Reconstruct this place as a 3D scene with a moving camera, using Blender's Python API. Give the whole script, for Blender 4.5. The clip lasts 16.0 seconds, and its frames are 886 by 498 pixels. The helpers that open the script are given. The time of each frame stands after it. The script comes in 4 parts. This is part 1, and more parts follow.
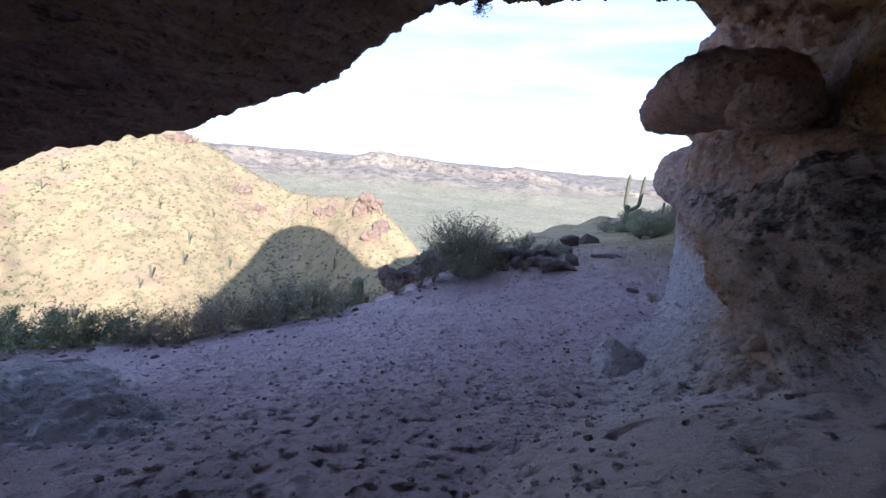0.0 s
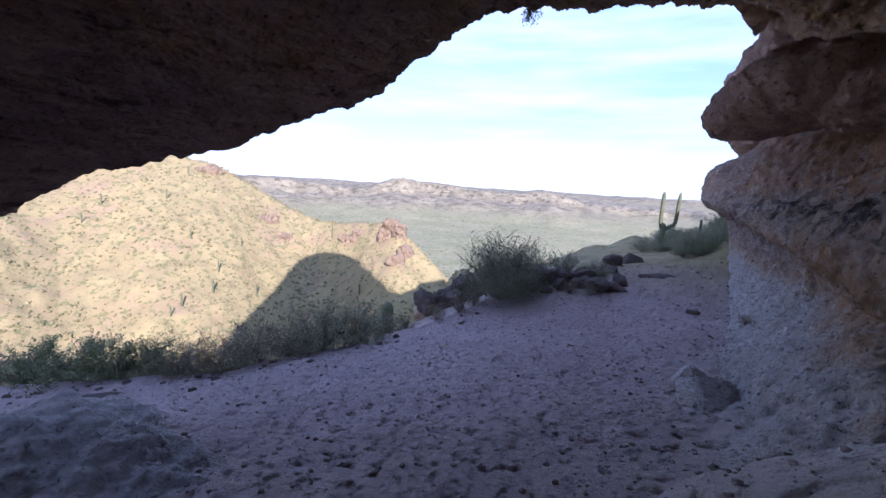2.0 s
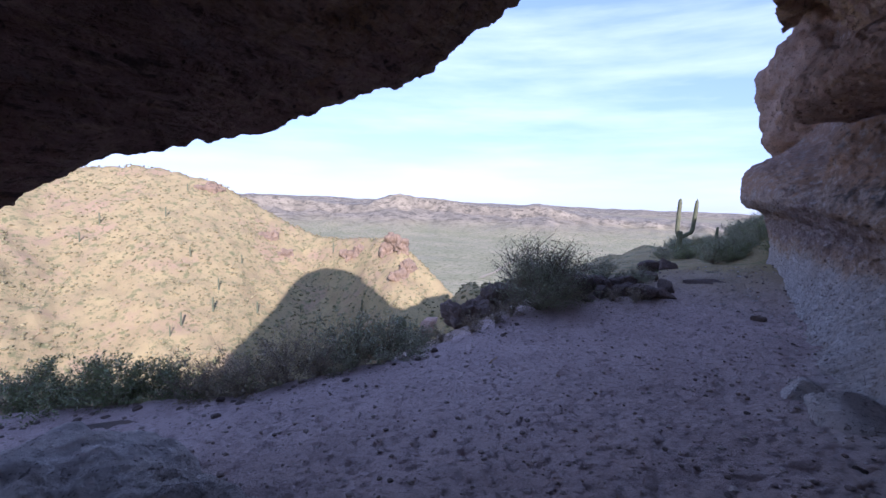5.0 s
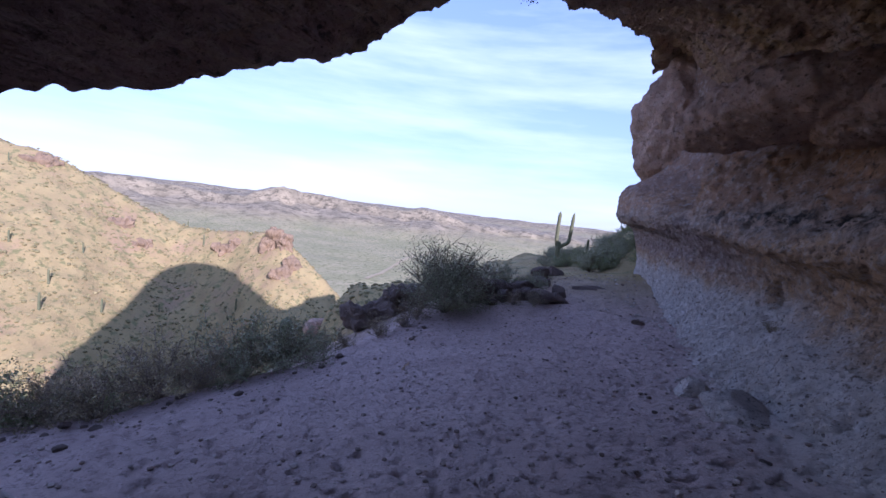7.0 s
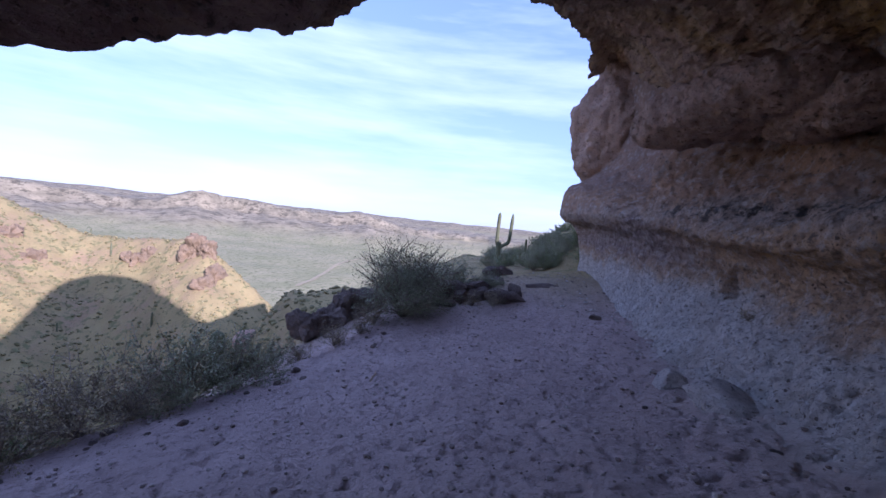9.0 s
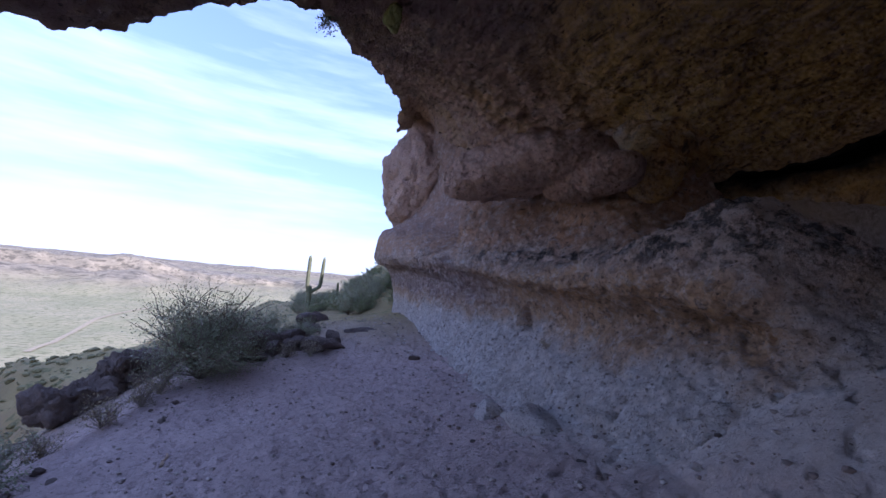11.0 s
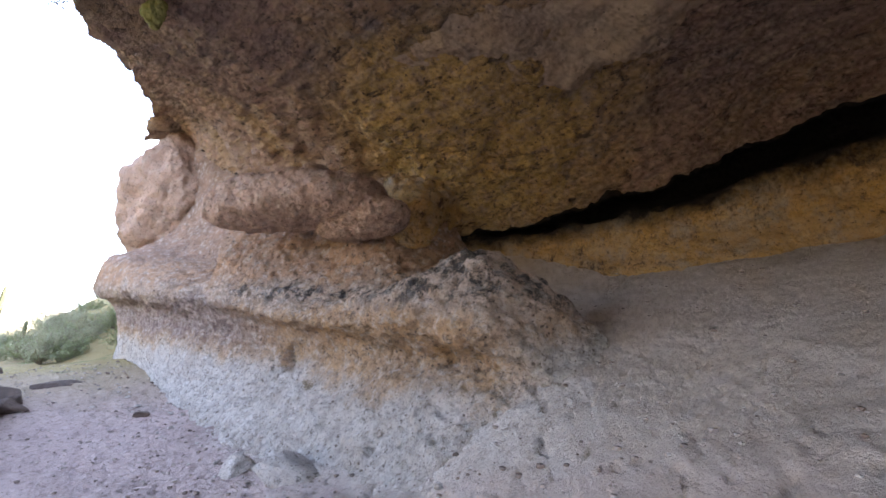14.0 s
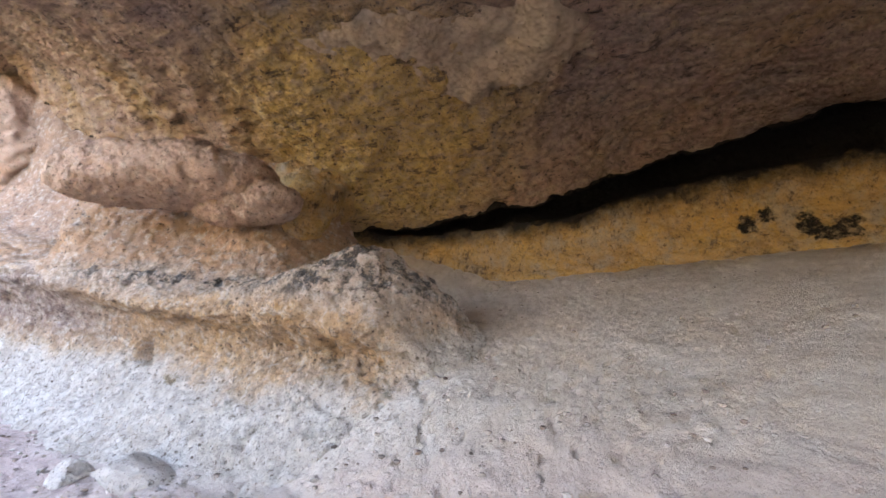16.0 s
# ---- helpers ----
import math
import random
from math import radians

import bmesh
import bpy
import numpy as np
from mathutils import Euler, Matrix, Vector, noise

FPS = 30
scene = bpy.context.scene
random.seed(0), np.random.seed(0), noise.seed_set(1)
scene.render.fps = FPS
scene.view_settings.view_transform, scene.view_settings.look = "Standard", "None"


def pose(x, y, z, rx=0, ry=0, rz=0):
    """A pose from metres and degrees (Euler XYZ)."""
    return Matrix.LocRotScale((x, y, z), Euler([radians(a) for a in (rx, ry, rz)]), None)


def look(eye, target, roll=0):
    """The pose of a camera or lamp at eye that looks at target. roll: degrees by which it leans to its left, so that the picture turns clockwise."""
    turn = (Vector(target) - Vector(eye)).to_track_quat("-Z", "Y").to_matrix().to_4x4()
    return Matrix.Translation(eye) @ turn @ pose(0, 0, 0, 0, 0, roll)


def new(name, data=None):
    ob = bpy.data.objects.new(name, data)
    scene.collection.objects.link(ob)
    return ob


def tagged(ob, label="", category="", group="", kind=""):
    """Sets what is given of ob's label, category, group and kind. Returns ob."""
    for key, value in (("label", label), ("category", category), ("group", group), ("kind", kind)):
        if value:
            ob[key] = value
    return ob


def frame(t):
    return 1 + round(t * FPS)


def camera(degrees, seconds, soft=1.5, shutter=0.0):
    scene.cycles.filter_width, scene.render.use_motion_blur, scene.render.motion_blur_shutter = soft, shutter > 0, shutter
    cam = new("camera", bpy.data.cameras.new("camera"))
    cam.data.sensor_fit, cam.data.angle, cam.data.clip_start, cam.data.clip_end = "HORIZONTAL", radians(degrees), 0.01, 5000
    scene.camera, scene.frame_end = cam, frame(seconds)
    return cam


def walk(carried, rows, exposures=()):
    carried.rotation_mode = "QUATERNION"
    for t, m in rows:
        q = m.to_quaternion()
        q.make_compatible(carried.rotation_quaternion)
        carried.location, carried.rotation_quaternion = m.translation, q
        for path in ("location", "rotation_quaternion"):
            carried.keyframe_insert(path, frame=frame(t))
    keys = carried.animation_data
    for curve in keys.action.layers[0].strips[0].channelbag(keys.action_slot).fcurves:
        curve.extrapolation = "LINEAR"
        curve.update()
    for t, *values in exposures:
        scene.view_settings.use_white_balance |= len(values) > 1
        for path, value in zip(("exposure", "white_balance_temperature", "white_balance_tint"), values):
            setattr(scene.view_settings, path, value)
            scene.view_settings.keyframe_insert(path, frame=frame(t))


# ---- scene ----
cam = camera(91.4, 16.0)
PATH = [
    (0, (0.000, 0.000, 1.500), (0.0334, 1.9576, 1.0917), 4.37),
    (0.5, (-0.128, 0.124, 1.454), (-0.0905, 2.0822, 1.0512), 4.27),
    (1, (-0.235, 0.228, 1.416), (-0.2078, 2.1892, 1.0267), 3.86),
    (1.5, (-0.334, 0.363, 1.355), (-0.3566, 2.3370, 1.0335), 3.29),
    (2, (-0.490, 0.508, 1.303), (-0.5643, 2.4831, 0.9997), 2.73),
    (2.5, (-0.512, 0.719, 1.195), (-0.6412, 2.6973, 0.9281), 3.37),
    (3, (-0.569, 0.929, 1.074), (-0.7263, 2.9076, 0.8250), 3.33),
    (3.2, (-0.623, 0.952, 1.077), (-0.7691, 2.9326, 0.8418), 3.04),
    (5.5, (-1.556, 1.465, 0.860), (-1.5904, 3.4514, 0.6283), 1.97),
    (6, (-1.639, 1.579, 0.844), (-1.5204, 3.5630, 0.6234), 4.14),
    (6.5, (-1.792, 1.690, 0.826), (-1.4421, 3.6488, 0.6253), 6.08),
    (7, (-1.914, 1.799, 0.788), (-1.4662, 3.7388, 0.5973), 6.17),
    (7.5, (-2.028, 1.964, 0.779), (-1.4833, 3.8789, 0.5905), 6.16),
    (8, (-2.195, 2.137, 0.716), (-1.6134, 4.0424, 0.5335), 4.09),
    (8.2, (-2.245, 2.196, 0.683), (-1.6494, 4.0963, 0.4987), 4.30),
    (10.3, (-2.391, 2.611, 0.599), (-1.1848, 4.2055, 0.6324), 5.42),
    (10.5, (-2.425, 2.631, 0.602), (-1.1323, 4.1556, 0.6678), 5.16),
    (11, (-2.495, 2.652, 0.605), (-1.0594, 4.0386, 0.7384), 4.92),
    (11.5, (-2.489, 2.617, 0.624), (-0.9343, 3.8581, 0.8294), 4.75),
    (12, (-2.480, 2.598, 0.628), (-0.8228, 3.6839, 0.9010), 4.76),
    (12.5, (-2.516, 2.619, 0.618), (-0.7584, 3.5227, 0.9254), 4.44),
    (13, (-2.527, 2.624, 0.610), (-0.7233, 3.4175, 0.9520), 4.51),
    (13.5, (-2.543, 2.630, 0.599), (-0.6909, 3.2864, 0.9721), 4.47),
    (14, (-2.542, 2.630, 0.600), (-0.6428, 3.1211, 0.9922), 4.59),
    (14.5, (-2.541, 2.630, 0.599), (-0.6138, 2.9755, 1.0045), 5.01),
    (15, (-2.543, 2.630, 0.599), (-0.5990, 2.8635, 1.0082), 5.44),
    (15.5, (-2.574, 2.642, 0.577), (-0.6214, 2.7475, 0.9949), 5.74),
    (16, (-2.650, 2.674, 0.522), (-0.6994, 2.6588, 0.9653), 6.05),
]
EXPOSURES = [(0, 1.95, 5250, 29), (3, 1.55, 5200, 32), (7, 1.4, 5200, 37), (10.5, 1.5, 5100, 36), (12, 2.45, 5550, 28), (13.5, 3.5, 6300, 21), (14.5, 4.0, 6600, 18), (15.0, 4.2, 6700, 17), (15.5, 4.3, 6800, 16), (16, 4.6, 6850, 16)]
walk(cam, [(t, look(eye, target, roll)) for t, eye, target, roll in PATH], EXPOSURES)

# ---- world, sun ----
SUN_AZ, SUN_EL = 161.5, 23.5  # clockwise from +y, and above the horizon, in degrees
world = bpy.data.worlds.new("sky")
scene.world = world
world.use_nodes = True
wn, wl = world.node_tree.nodes, world.node_tree.links
wn.clear()
w_out = wn.new("ShaderNodeOutputWorld")
w_bg = wn.new("ShaderNodeBackground")
w_bg.inputs["Strength"].default_value = 0.125
w_sky = wn.new("ShaderNodeTexSky")
w_sky.sky_type, w_sky.sun_disc = "NISHITA", False
w_sky.sun_elevation, w_sky.sun_rotation = radians(SUN_EL), radians(SUN_AZ)
w_sky.air_density, w_sky.dust_density, w_sky.ozone_density = 1.0, 0.25, 1.6
# thin streaks of high cloud
w_co = wn.new("ShaderNodeTexCoord")
w_map = wn.new("ShaderNodeMapping")
w_map.inputs["Scale"].default_value = (1.3, 1.3, 9.0)
w_map.inputs["Rotation"].default_value = (0.10, 0.06, 0.3)
w_noi = wn.new("ShaderNodeTexNoise")
w_noi.inputs["Scale"].default_value, w_noi.inputs["Detail"].default_value, w_noi.inputs["Roughness"].default_value = 1.6, 7, 0.55
w_ramp = wn.new("ShaderNodeMapRange")
w_ramp.inputs["From Min"].default_value, w_ramp.inputs["From Max"].default_value = 0.42, 0.78
w_ramp.inputs["To Max"].default_value = 0.6
w_mix = wn.new("ShaderNodeMix")
w_mix.data_type = "RGBA"
w_mix.inputs[7].default_value = (3.9, 4.4, 5.1, 1)
wl.new(w_co.outputs["Generated"], w_map.inputs[0])
wl.new(w_map.outputs[0], w_noi.inputs["Vector"])
wl.new(w_noi.outputs[0], w_ramp.inputs[0])
wl.new(w_ramp.outputs[0], w_mix.inputs[0])
w_soft = wn.new("ShaderNodeGamma")
w_soft.inputs["Gamma"].default_value = 0.48
wl.new(w_sky.outputs[0], w_soft.inputs[0])
w_blue = wn.new("ShaderNodeMix")
w_blue.data_type, w_blue.blend_type = "RGBA", "MULTIPLY"
w_blue.inputs[0].default_value, w_blue.inputs[7].default_value = 1.0, (1.06, 1.24, 1.52, 1)
wl.new(w_soft.outputs[0], w_blue.inputs[6])
wl.new(w_blue.outputs[2], w_mix.inputs[6])
wl.new(w_mix.outputs[2], w_bg.inputs[0])
wl.new(w_bg.outputs[0], w_out.inputs[0])
sun = new("sun", bpy.data.lights.new("sun", "SUN"))
sun.data.energy, sun.data.angle, sun.data.color = 3.3, radians(0.53), (1.0, 0.91, 0.78)
_a, _e = radians(SUN_AZ), radians(SUN_EL)
SUN_DIR = Vector((math.sin(_a) * math.cos(_e), math.cos(_a) * math.cos(_e), math.sin(_e)))
sun.matrix_world = look((0, 0, 60), Vector((0, 0, 60)) - SUN_DIR)

# ---- noise, meshes, materials ----
_rng = np.random.default_rng(7)
_perm = np.concatenate([_rng.permutation(256)] * 3)
_grad = _rng.normal(size=(256, 3))
_grad /= np.linalg.norm(_grad, axis=1)[:, None]


def perlin(p):
    """Gradient noise, about -1 to 1, for points of shape (n, 3)."""
    i = np.floor(p).astype(int)
    f = p - i
    u = f * f * f * (f * (f * 6 - 15) + 10)
    i &= 255
    total = np.zeros(len(p))
    for dx in (0, 1):
        for dy in (0, 1):
            for dz in (0, 1):
                g = _grad[_perm[_perm[_perm[i[:, 0] + dx] + i[:, 1] + dy] + i[:, 2] + dz]]
                dot = g[:, 0] * (f[:, 0] - dx) + g[:, 1] * (f[:, 1] - dy) + g[:, 2] * (f[:, 2] - dz)
                wt = (u[:, 0] if dx else 1 - u[:, 0]) * (u[:, 1] if dy else 1 - u[:, 1]) * (u[:, 2] if dz else 1 - u[:, 2])
                total += wt * dot
    return total * 1.6


def fbm(p, size, octaves=4, gain=0.5):
    p = np.asarray(p, float) / size
    total, amp = np.zeros(len(p)), 1.0
    for k in range(octaves):
        total += amp * perlin(p + 17.3 * k)
        p, amp = p * 2.03, amp * gain
    return total


def ridged(p, size, octaves=3):
    p = np.asarray(p, float) / size
    total, amp = np.zeros(len(p)), 1.0
    for k in range(octaves):
        total += amp * (1 - 2 * np.abs(perlin(p + 9.1 * k)))
        p, amp = p * 2.1, amp * 0.5
    return total


def mesh_from(name, verts, faces, material, smooth=True):
    me = bpy.data.meshes.new(name)
    verts = np.asarray(verts, np.float32)
    faces = np.asarray(faces, np.int32)
    k = faces.shape[1]
    me.vertices.add(len(verts))
    me.vertices.foreach_set("co", verts.ravel())
    me.loops.add(faces.size)
    me.loops.foreach_set("vertex_index", faces.ravel())
    me.polygons.add(len(faces))
    me.polygons.foreach_set("loop_start", np.arange(0, faces.size, k, dtype=np.int32))
    me.polygons.foreach_set("use_smooth", np.full(len(faces), smooth))
    me.update(calc_edges=True)
    me.validate()
    if material:
        me.materials.append(material)
    return me


def grid_faces(nu, nv, wrap=False):
    i, j = np.meshgrid(np.arange(nu if wrap else nu - 1), np.arange(nv - 1), indexing="ij")
    a, b = i * nv + j, ((i + 1) % nu) * nv + j
    return np.stack([a, b, b + 1, a + 1], -1).reshape(-1, 4)


def grid_normals(p):
    du = np.gradient(p, axis=0)
    dv = np.gradient(p, axis=1)
    n = np.cross(du, dv)
    return n / np.maximum(np.linalg.norm(n, axis=2, keepdims=True), 1e-9)


def roughen(p, amps, pits=0.0, pit_size=0.12, sign=1.0, streak=0.0, caves=0.0):
    """Pushes a grid of points (nu, nv, 3) along its normals by noises (size, height)."""
    n = grid_normals(p) * sign
    q = p.reshape(-1, 3)
    h = np.zeros(len(q))
    for size, height in amps:
        h += height * fbm(q, size, 3)
    if pits:
        h -= pits * np.clip(fbm(q + 40, pit_size, 2) - 0.25, 0, 1)
    if caves:
        h -= caves * np.clip(fbm(q + 70, 0.36, 2) - 0.38, 0, 0.8)
    if streak:  # bedding that runs along the wall
        s, w = to_wall(q[:, 0], q[:, 1])
        h += streak * ridged(np.stack([s / 5, w, q[:, 2]], -1) + 3, 0.28, 3)
    return p + n * h.reshape(p.shape[:2])[..., None]


def smoothstep(x, a, b):
    t = np.clip((x - a) / (b - a), 0, 1)
    return t * t * (3 - 2 * t)


def spline(xs, ys, x):
    """A smooth curve through knots: monotone-ish cubic (Catmull-Rom with uneven knots)."""
    xs, ys, x = np.asarray(xs, float), np.asarray(ys, float), np.asarray(x, float)
    m = np.gradient(ys, xs, axis=0)
    x = np.clip(x, xs[0], xs[-1])
    i = np.clip(np.searchsorted(xs, x) - 1, 0, len(xs) - 2)
    h = xs[i + 1] - xs[i]
    t = (x - xs[i]) / h
    if ys.ndim > 1:
        t, h = t[:, None], h[:, None]
    return (2 * t**3 - 3 * t**2 + 1) * ys[i] + (t**3 - 2 * t**2 + t) * h * m[i] + (3 * t**2 - 2 * t**3) * ys[i + 1] + (t**3 - t**2) * h * m[i + 1]


class Nodes:
    """Short hand for node trees."""

    def __init__(self, name):
        self.mat = bpy.data.materials.new(name)
        self.mat.use_nodes = True
        self.t = self.mat.node_tree
        self.bsdf = self.t.nodes["Principled BSDF"]
        self.pos = self.t.nodes.new("ShaderNodeNewGeometry").outputs["Position"]

    def put(self, kind, **inputs):
        node = self.t.nodes.new(kind)
        for k, v in inputs.items():
            key = k.replace("_", " ")
            self.link(node.inputs[key], v)
        return node

    def link(self, socket, v):
        if isinstance(v, bpy.types.NodeSocket):
            self.t.links.new(v, socket)
        else:
            socket.default_value = v

    def noise(self, scale, detail=5, rough=0.6, vec=None, stretch=None):
        vec = vec or self.pos
        if stretch:
            m = self.put("ShaderNodeMapping", Vector=vec, Scale=stretch)
            vec = m.outputs[0]
        return self.put("ShaderNodeTexNoise", Vector=vec, Scale=scale, Detail=detail, Roughness=rough).outputs[0]

    def rng(self, v, a, b, lo=0.0, hi=1.0):
        n = self.put("ShaderNodeMapRange")
        for key, val in zip(range(5), (v, a, b, lo, hi)):
            self.link(n.inputs[key], val)
        return n.outputs[0]

    def mix(self, f, a, b):
        n = self.t.nodes.new("ShaderNodeMix")
        n.data_type = "RGBA"
        for key, val in ((0, f), (6, a), (7, b)):
            if isinstance(val, tuple) and len(val) == 3:
                val = (*val, 1)
            self.link(n.inputs[key], val)
        return n.outputs[2]

    def math(self, op, a, b=0.0):
        n = self.t.nodes.new("ShaderNodeMath")
        n.operation = op
        self.link(n.inputs[0], a)
        self.link(n.inputs[1], b)
        return n.outputs[0]

    def axis(self):
        return self.put("ShaderNodeSeparateXYZ", Vector=self.pos).outputs

    def bump(self, height, strength, distance, below=None):
        n = self.put("ShaderNodeBump", Height=height, Strength=strength, Distance=distance)
        if below:
            self.link(n.inputs["Normal"], below)
        return n.outputs[0]

    def done(self, colour, rough, normal=None):
        self.link(self.bsdf.inputs["Base Color"], colour)
        self.link(self.bsdf.inputs["Roughness"], rough)
        self.bsdf.inputs["Specular IOR Level"].default_value = 0.25
        if normal:
            self.link(self.bsdf.inputs["Normal"], normal)
        return self.mat


def plain_rock(name, a, b, scale=0.8):
    k = Nodes(name)
    col = k.mix(k.rng(k.noise(scale, 8, 0.65), 0.3, 0.7), a, b)
    col = k.mix(k.rng(k.noise(scale * 9, 4, 0.6), 0.4, 0.75), col, tuple(0.55 * c for c in a))
    n = k.bump(k.noise(14, 6, 0.7), 0.6, 0.05)
    return k.done(col, 0.92, n)


def pocks(k, col, scale, colour, amount=0.9):
    """Small holes, their shade painted dark, thick in some places and few in others."""
    cell = k.put("ShaderNodeTexVoronoi", Vector=k.pos, Scale=scale, Randomness=1.0).outputs["Distance"]
    size = k.rng(k.noise(1.7, 5, 0.6), 0.35, 0.7, 0.06, 0.30)
    mask = k.math("MULTIPLY", k.math("LESS_THAN", k.math("ADD", cell, k.math("MULTIPLY", k.noise(scale * 3, 3, 0.6), 0.2)), k.math("ADD", size, 0.06)), amount)
    return k.mix(mask, col, colour)


def rock_bump(k, big, fine, depth=1.0):
    """Weathered tuff: lumps, pocked holes and grit."""
    pock = k.put("ShaderNodeTexVoronoi", Vector=k.pos, Scale=big, Randomness=1.0).outputs["Distance"]
    n = k.bump(k.rng(pock, 0.05, 0.45), 0.5 * min(depth, 1.0), 0.06)
    n = k.bump(k.noise(fine, 7, 0.73), 1.0, 0.10 * depth, n)
    n = k.bump(k.rng(k.noise(fine * 2.6, 6, 0.7), 0.36, 0.5), 0.8, 0.03 * depth, n)
    return k.bump(k.noise(fine * 6, 4, 0.7), 0.9, 0.02 * depth, n)


def shade_and_grit(k, col, scale, dark, light):
    """Shade painted into small hollows, and pale, freshly broken grit, at two sizes."""
    col = k.mix(k.math("MULTIPLY", k.rng(k.noise(scale * 0.8, 7, 0.72), 0.50, 0.64), 0.7), col, light)
    col = k.mix(k.math("MULTIPLY", k.rng(k.noise(scale, 7, 0.75), 0.43, 0.36), 0.8), col, dark)
    return k.mix(k.math("MULTIPLY", k.rng(k.noise(scale * 4.0, 5, 0.75), 0.42, 0.35), 0.85), col, dark)


def roof_material():
    k = Nodes("brown_tuff")
    col = k.mix(k.rng(k.noise(0.5, 7, 0.65), 0.33, 0.66), (0.46, 0.285, 0.21), (0.35, 0.24, 0.19))
    col = k.mix(k.rng(k.noise(0.42, 6, 0.7, stretch=(1.0, 0.6, 1.0)), 0.50, 0.66), col, (0.44, 0.285, 0.13))
    spot = k.put("ShaderNodeVectorMath", Vector=k.pos)
    spot.operation = "DISTANCE"
    spot.inputs[1].default_value = (4.3, 4.0, 4.3)
    reach = k.math("ADD", spot.outputs["Value"], k.math("MULTIPLY", k.noise(1.1, 6, 0.7), 2.4))
    col = k.mix(k.math("MULTIPLY", k.rng(reach, 4.4, 3.0), 0.9), col, (0.62, 0.41, 0.14))
    col = k.mix(k.rng(k.noise(1.1, 6, 0.7), 0.58, 0.72), col, (0.35, 0.28, 0.23))
    col = k.mix(k.rng(k.noise(5.0, 6, 0.75), 0.56, 0.68), col, (0.16, 0.105, 0.08))
    col = k.mix(k.rng(k.noise(17, 4, 0.7), 0.60, 0.78), col, (0.42, 0.29, 0.20))
    col = pocks(k, col, 7.0, (0.10, 0.066, 0.052))
    # bedding: thin dark and pale lines that run along the wall
    turned = k.put("ShaderNodeMapping", Vector=k.pos, Rotation=(0, 0, -math.atan2(0.869, 0.495))).outputs[0]
    beds = k.noise(5.0, 7, 0.72, turned, (0.22, 1.0, 1.6))
    col = k.mix(k.math("MULTIPLY", k.rng(beds, 0.44, 0.37), 0.85), col, (0.09, 0.06, 0.045))
    col = k.mix(k.math("MULTIPLY", k.rng(beds, 0.52, 0.62), 0.6), col, (0.58, 0.42, 0.26))
    col = shade_and_grit(k, col, 6.0, (0.12, 0.078, 0.058), (0.50, 0.36, 0.25))
    return k.done(col, 0.93, k.bump(beds, 0.9, 0.10, rock_bump(k, 5.0, 6.0, 1.2)))


def ochre_material():
    k = Nodes("ochre_tuff")
    col = k.mix(k.rng(k.noise(0.8, 7, 0.65, stretch=(1, 1, 2.5)), 0.35, 0.65), (0.60, 0.36, 0.12), (0.48, 0.31, 0.15))
    col = k.mix(k.rng(k.noise(1.4, 7, 0.72), 0.50, 0.64), col, (0.44, 0.35, 0.26))
    col = k.mix(k.rng(k.noise(2.6, 7, 0.78, stretch=(1, 1, 0.6)), 0.55, 0.64), col, (0.12, 0.08, 0.055))
    for s, z, r in ((-6.5, 3.5, 0.14), (-6.5, 3.62, 0.12), (-6.85, 3.78, 0.16), (-7.42, 3.8, 0.17), (-7.5, 3.5, 0.2), (-7.75, 3.27, 0.2), (-8.0, 3.4, 0.2), (-8.1, 3.62, 0.17)):
        d = k.put("ShaderNodeVectorMath", Vector=k.pos)
        d.operation = "DISTANCE"
        d.inputs[1].default_value = (2.57 + 0.495 * s + 0.869 * 7.05, 5.75 + 0.869 * s - 0.495 * 7.05, z)
        edge = k.math("ADD", d.outputs["Value"], k.math("MULTIPLY", k.math("SUBTRACT", k.noise(7, 5, 0.7), 0.5), 0.35))
        col = k.mix(k.rng(edge, r + 0.05, r), col, (0.016, 0.013, 0.011))
    # soot and the seam's shade, both painted as a fade to black
    soot_shade = k.put("ShaderNodeAttribute")
    soot_shade.attribute_name = "soot_shade"
    black = k.math("ADD", soot_shade.outputs["Fac"], k.math("MULTIPLY", k.math("SUBTRACT", k.noise(1.6, 7, 0.7), 0.5), 0.9))
    col = shade_and_grit(k, col, 6.0, (0.13, 0.08, 0.045), (0.55, 0.40, 0.24))
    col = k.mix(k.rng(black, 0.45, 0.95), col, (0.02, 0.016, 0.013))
    return k.done(col, 0.93, rock_bump(k, 4.0, 6.0, 1.0))


def knob_material():
    k = Nodes("pinkish_tuff")
    col = k.mix(k.rng(k.noise(0.9, 7, 0.65), 0.35, 0.65), (0.60, 0.40, 0.295), (0.47, 0.31, 0.23))
    col = k.mix(k.rng(k.noise(6, 6, 0.72), 0.56, 0.74), col, (0.20, 0.135, 0.10))
    col = k.mix(k.rng(k.noise(14, 5, 0.7), 0.58, 0.75), col, (0.52, 0.39, 0.30))
    col = pocks(k, col, 8.0, (0.14, 0.095, 0.07), 0.8)
    col = shade_and_grit(k, col, 7.0, (0.15, 0.10, 0.075), (0.58, 0.44, 0.34))
    return k.done(col, 0.93, rock_bump(k, 5.0, 7.0, 1.2))


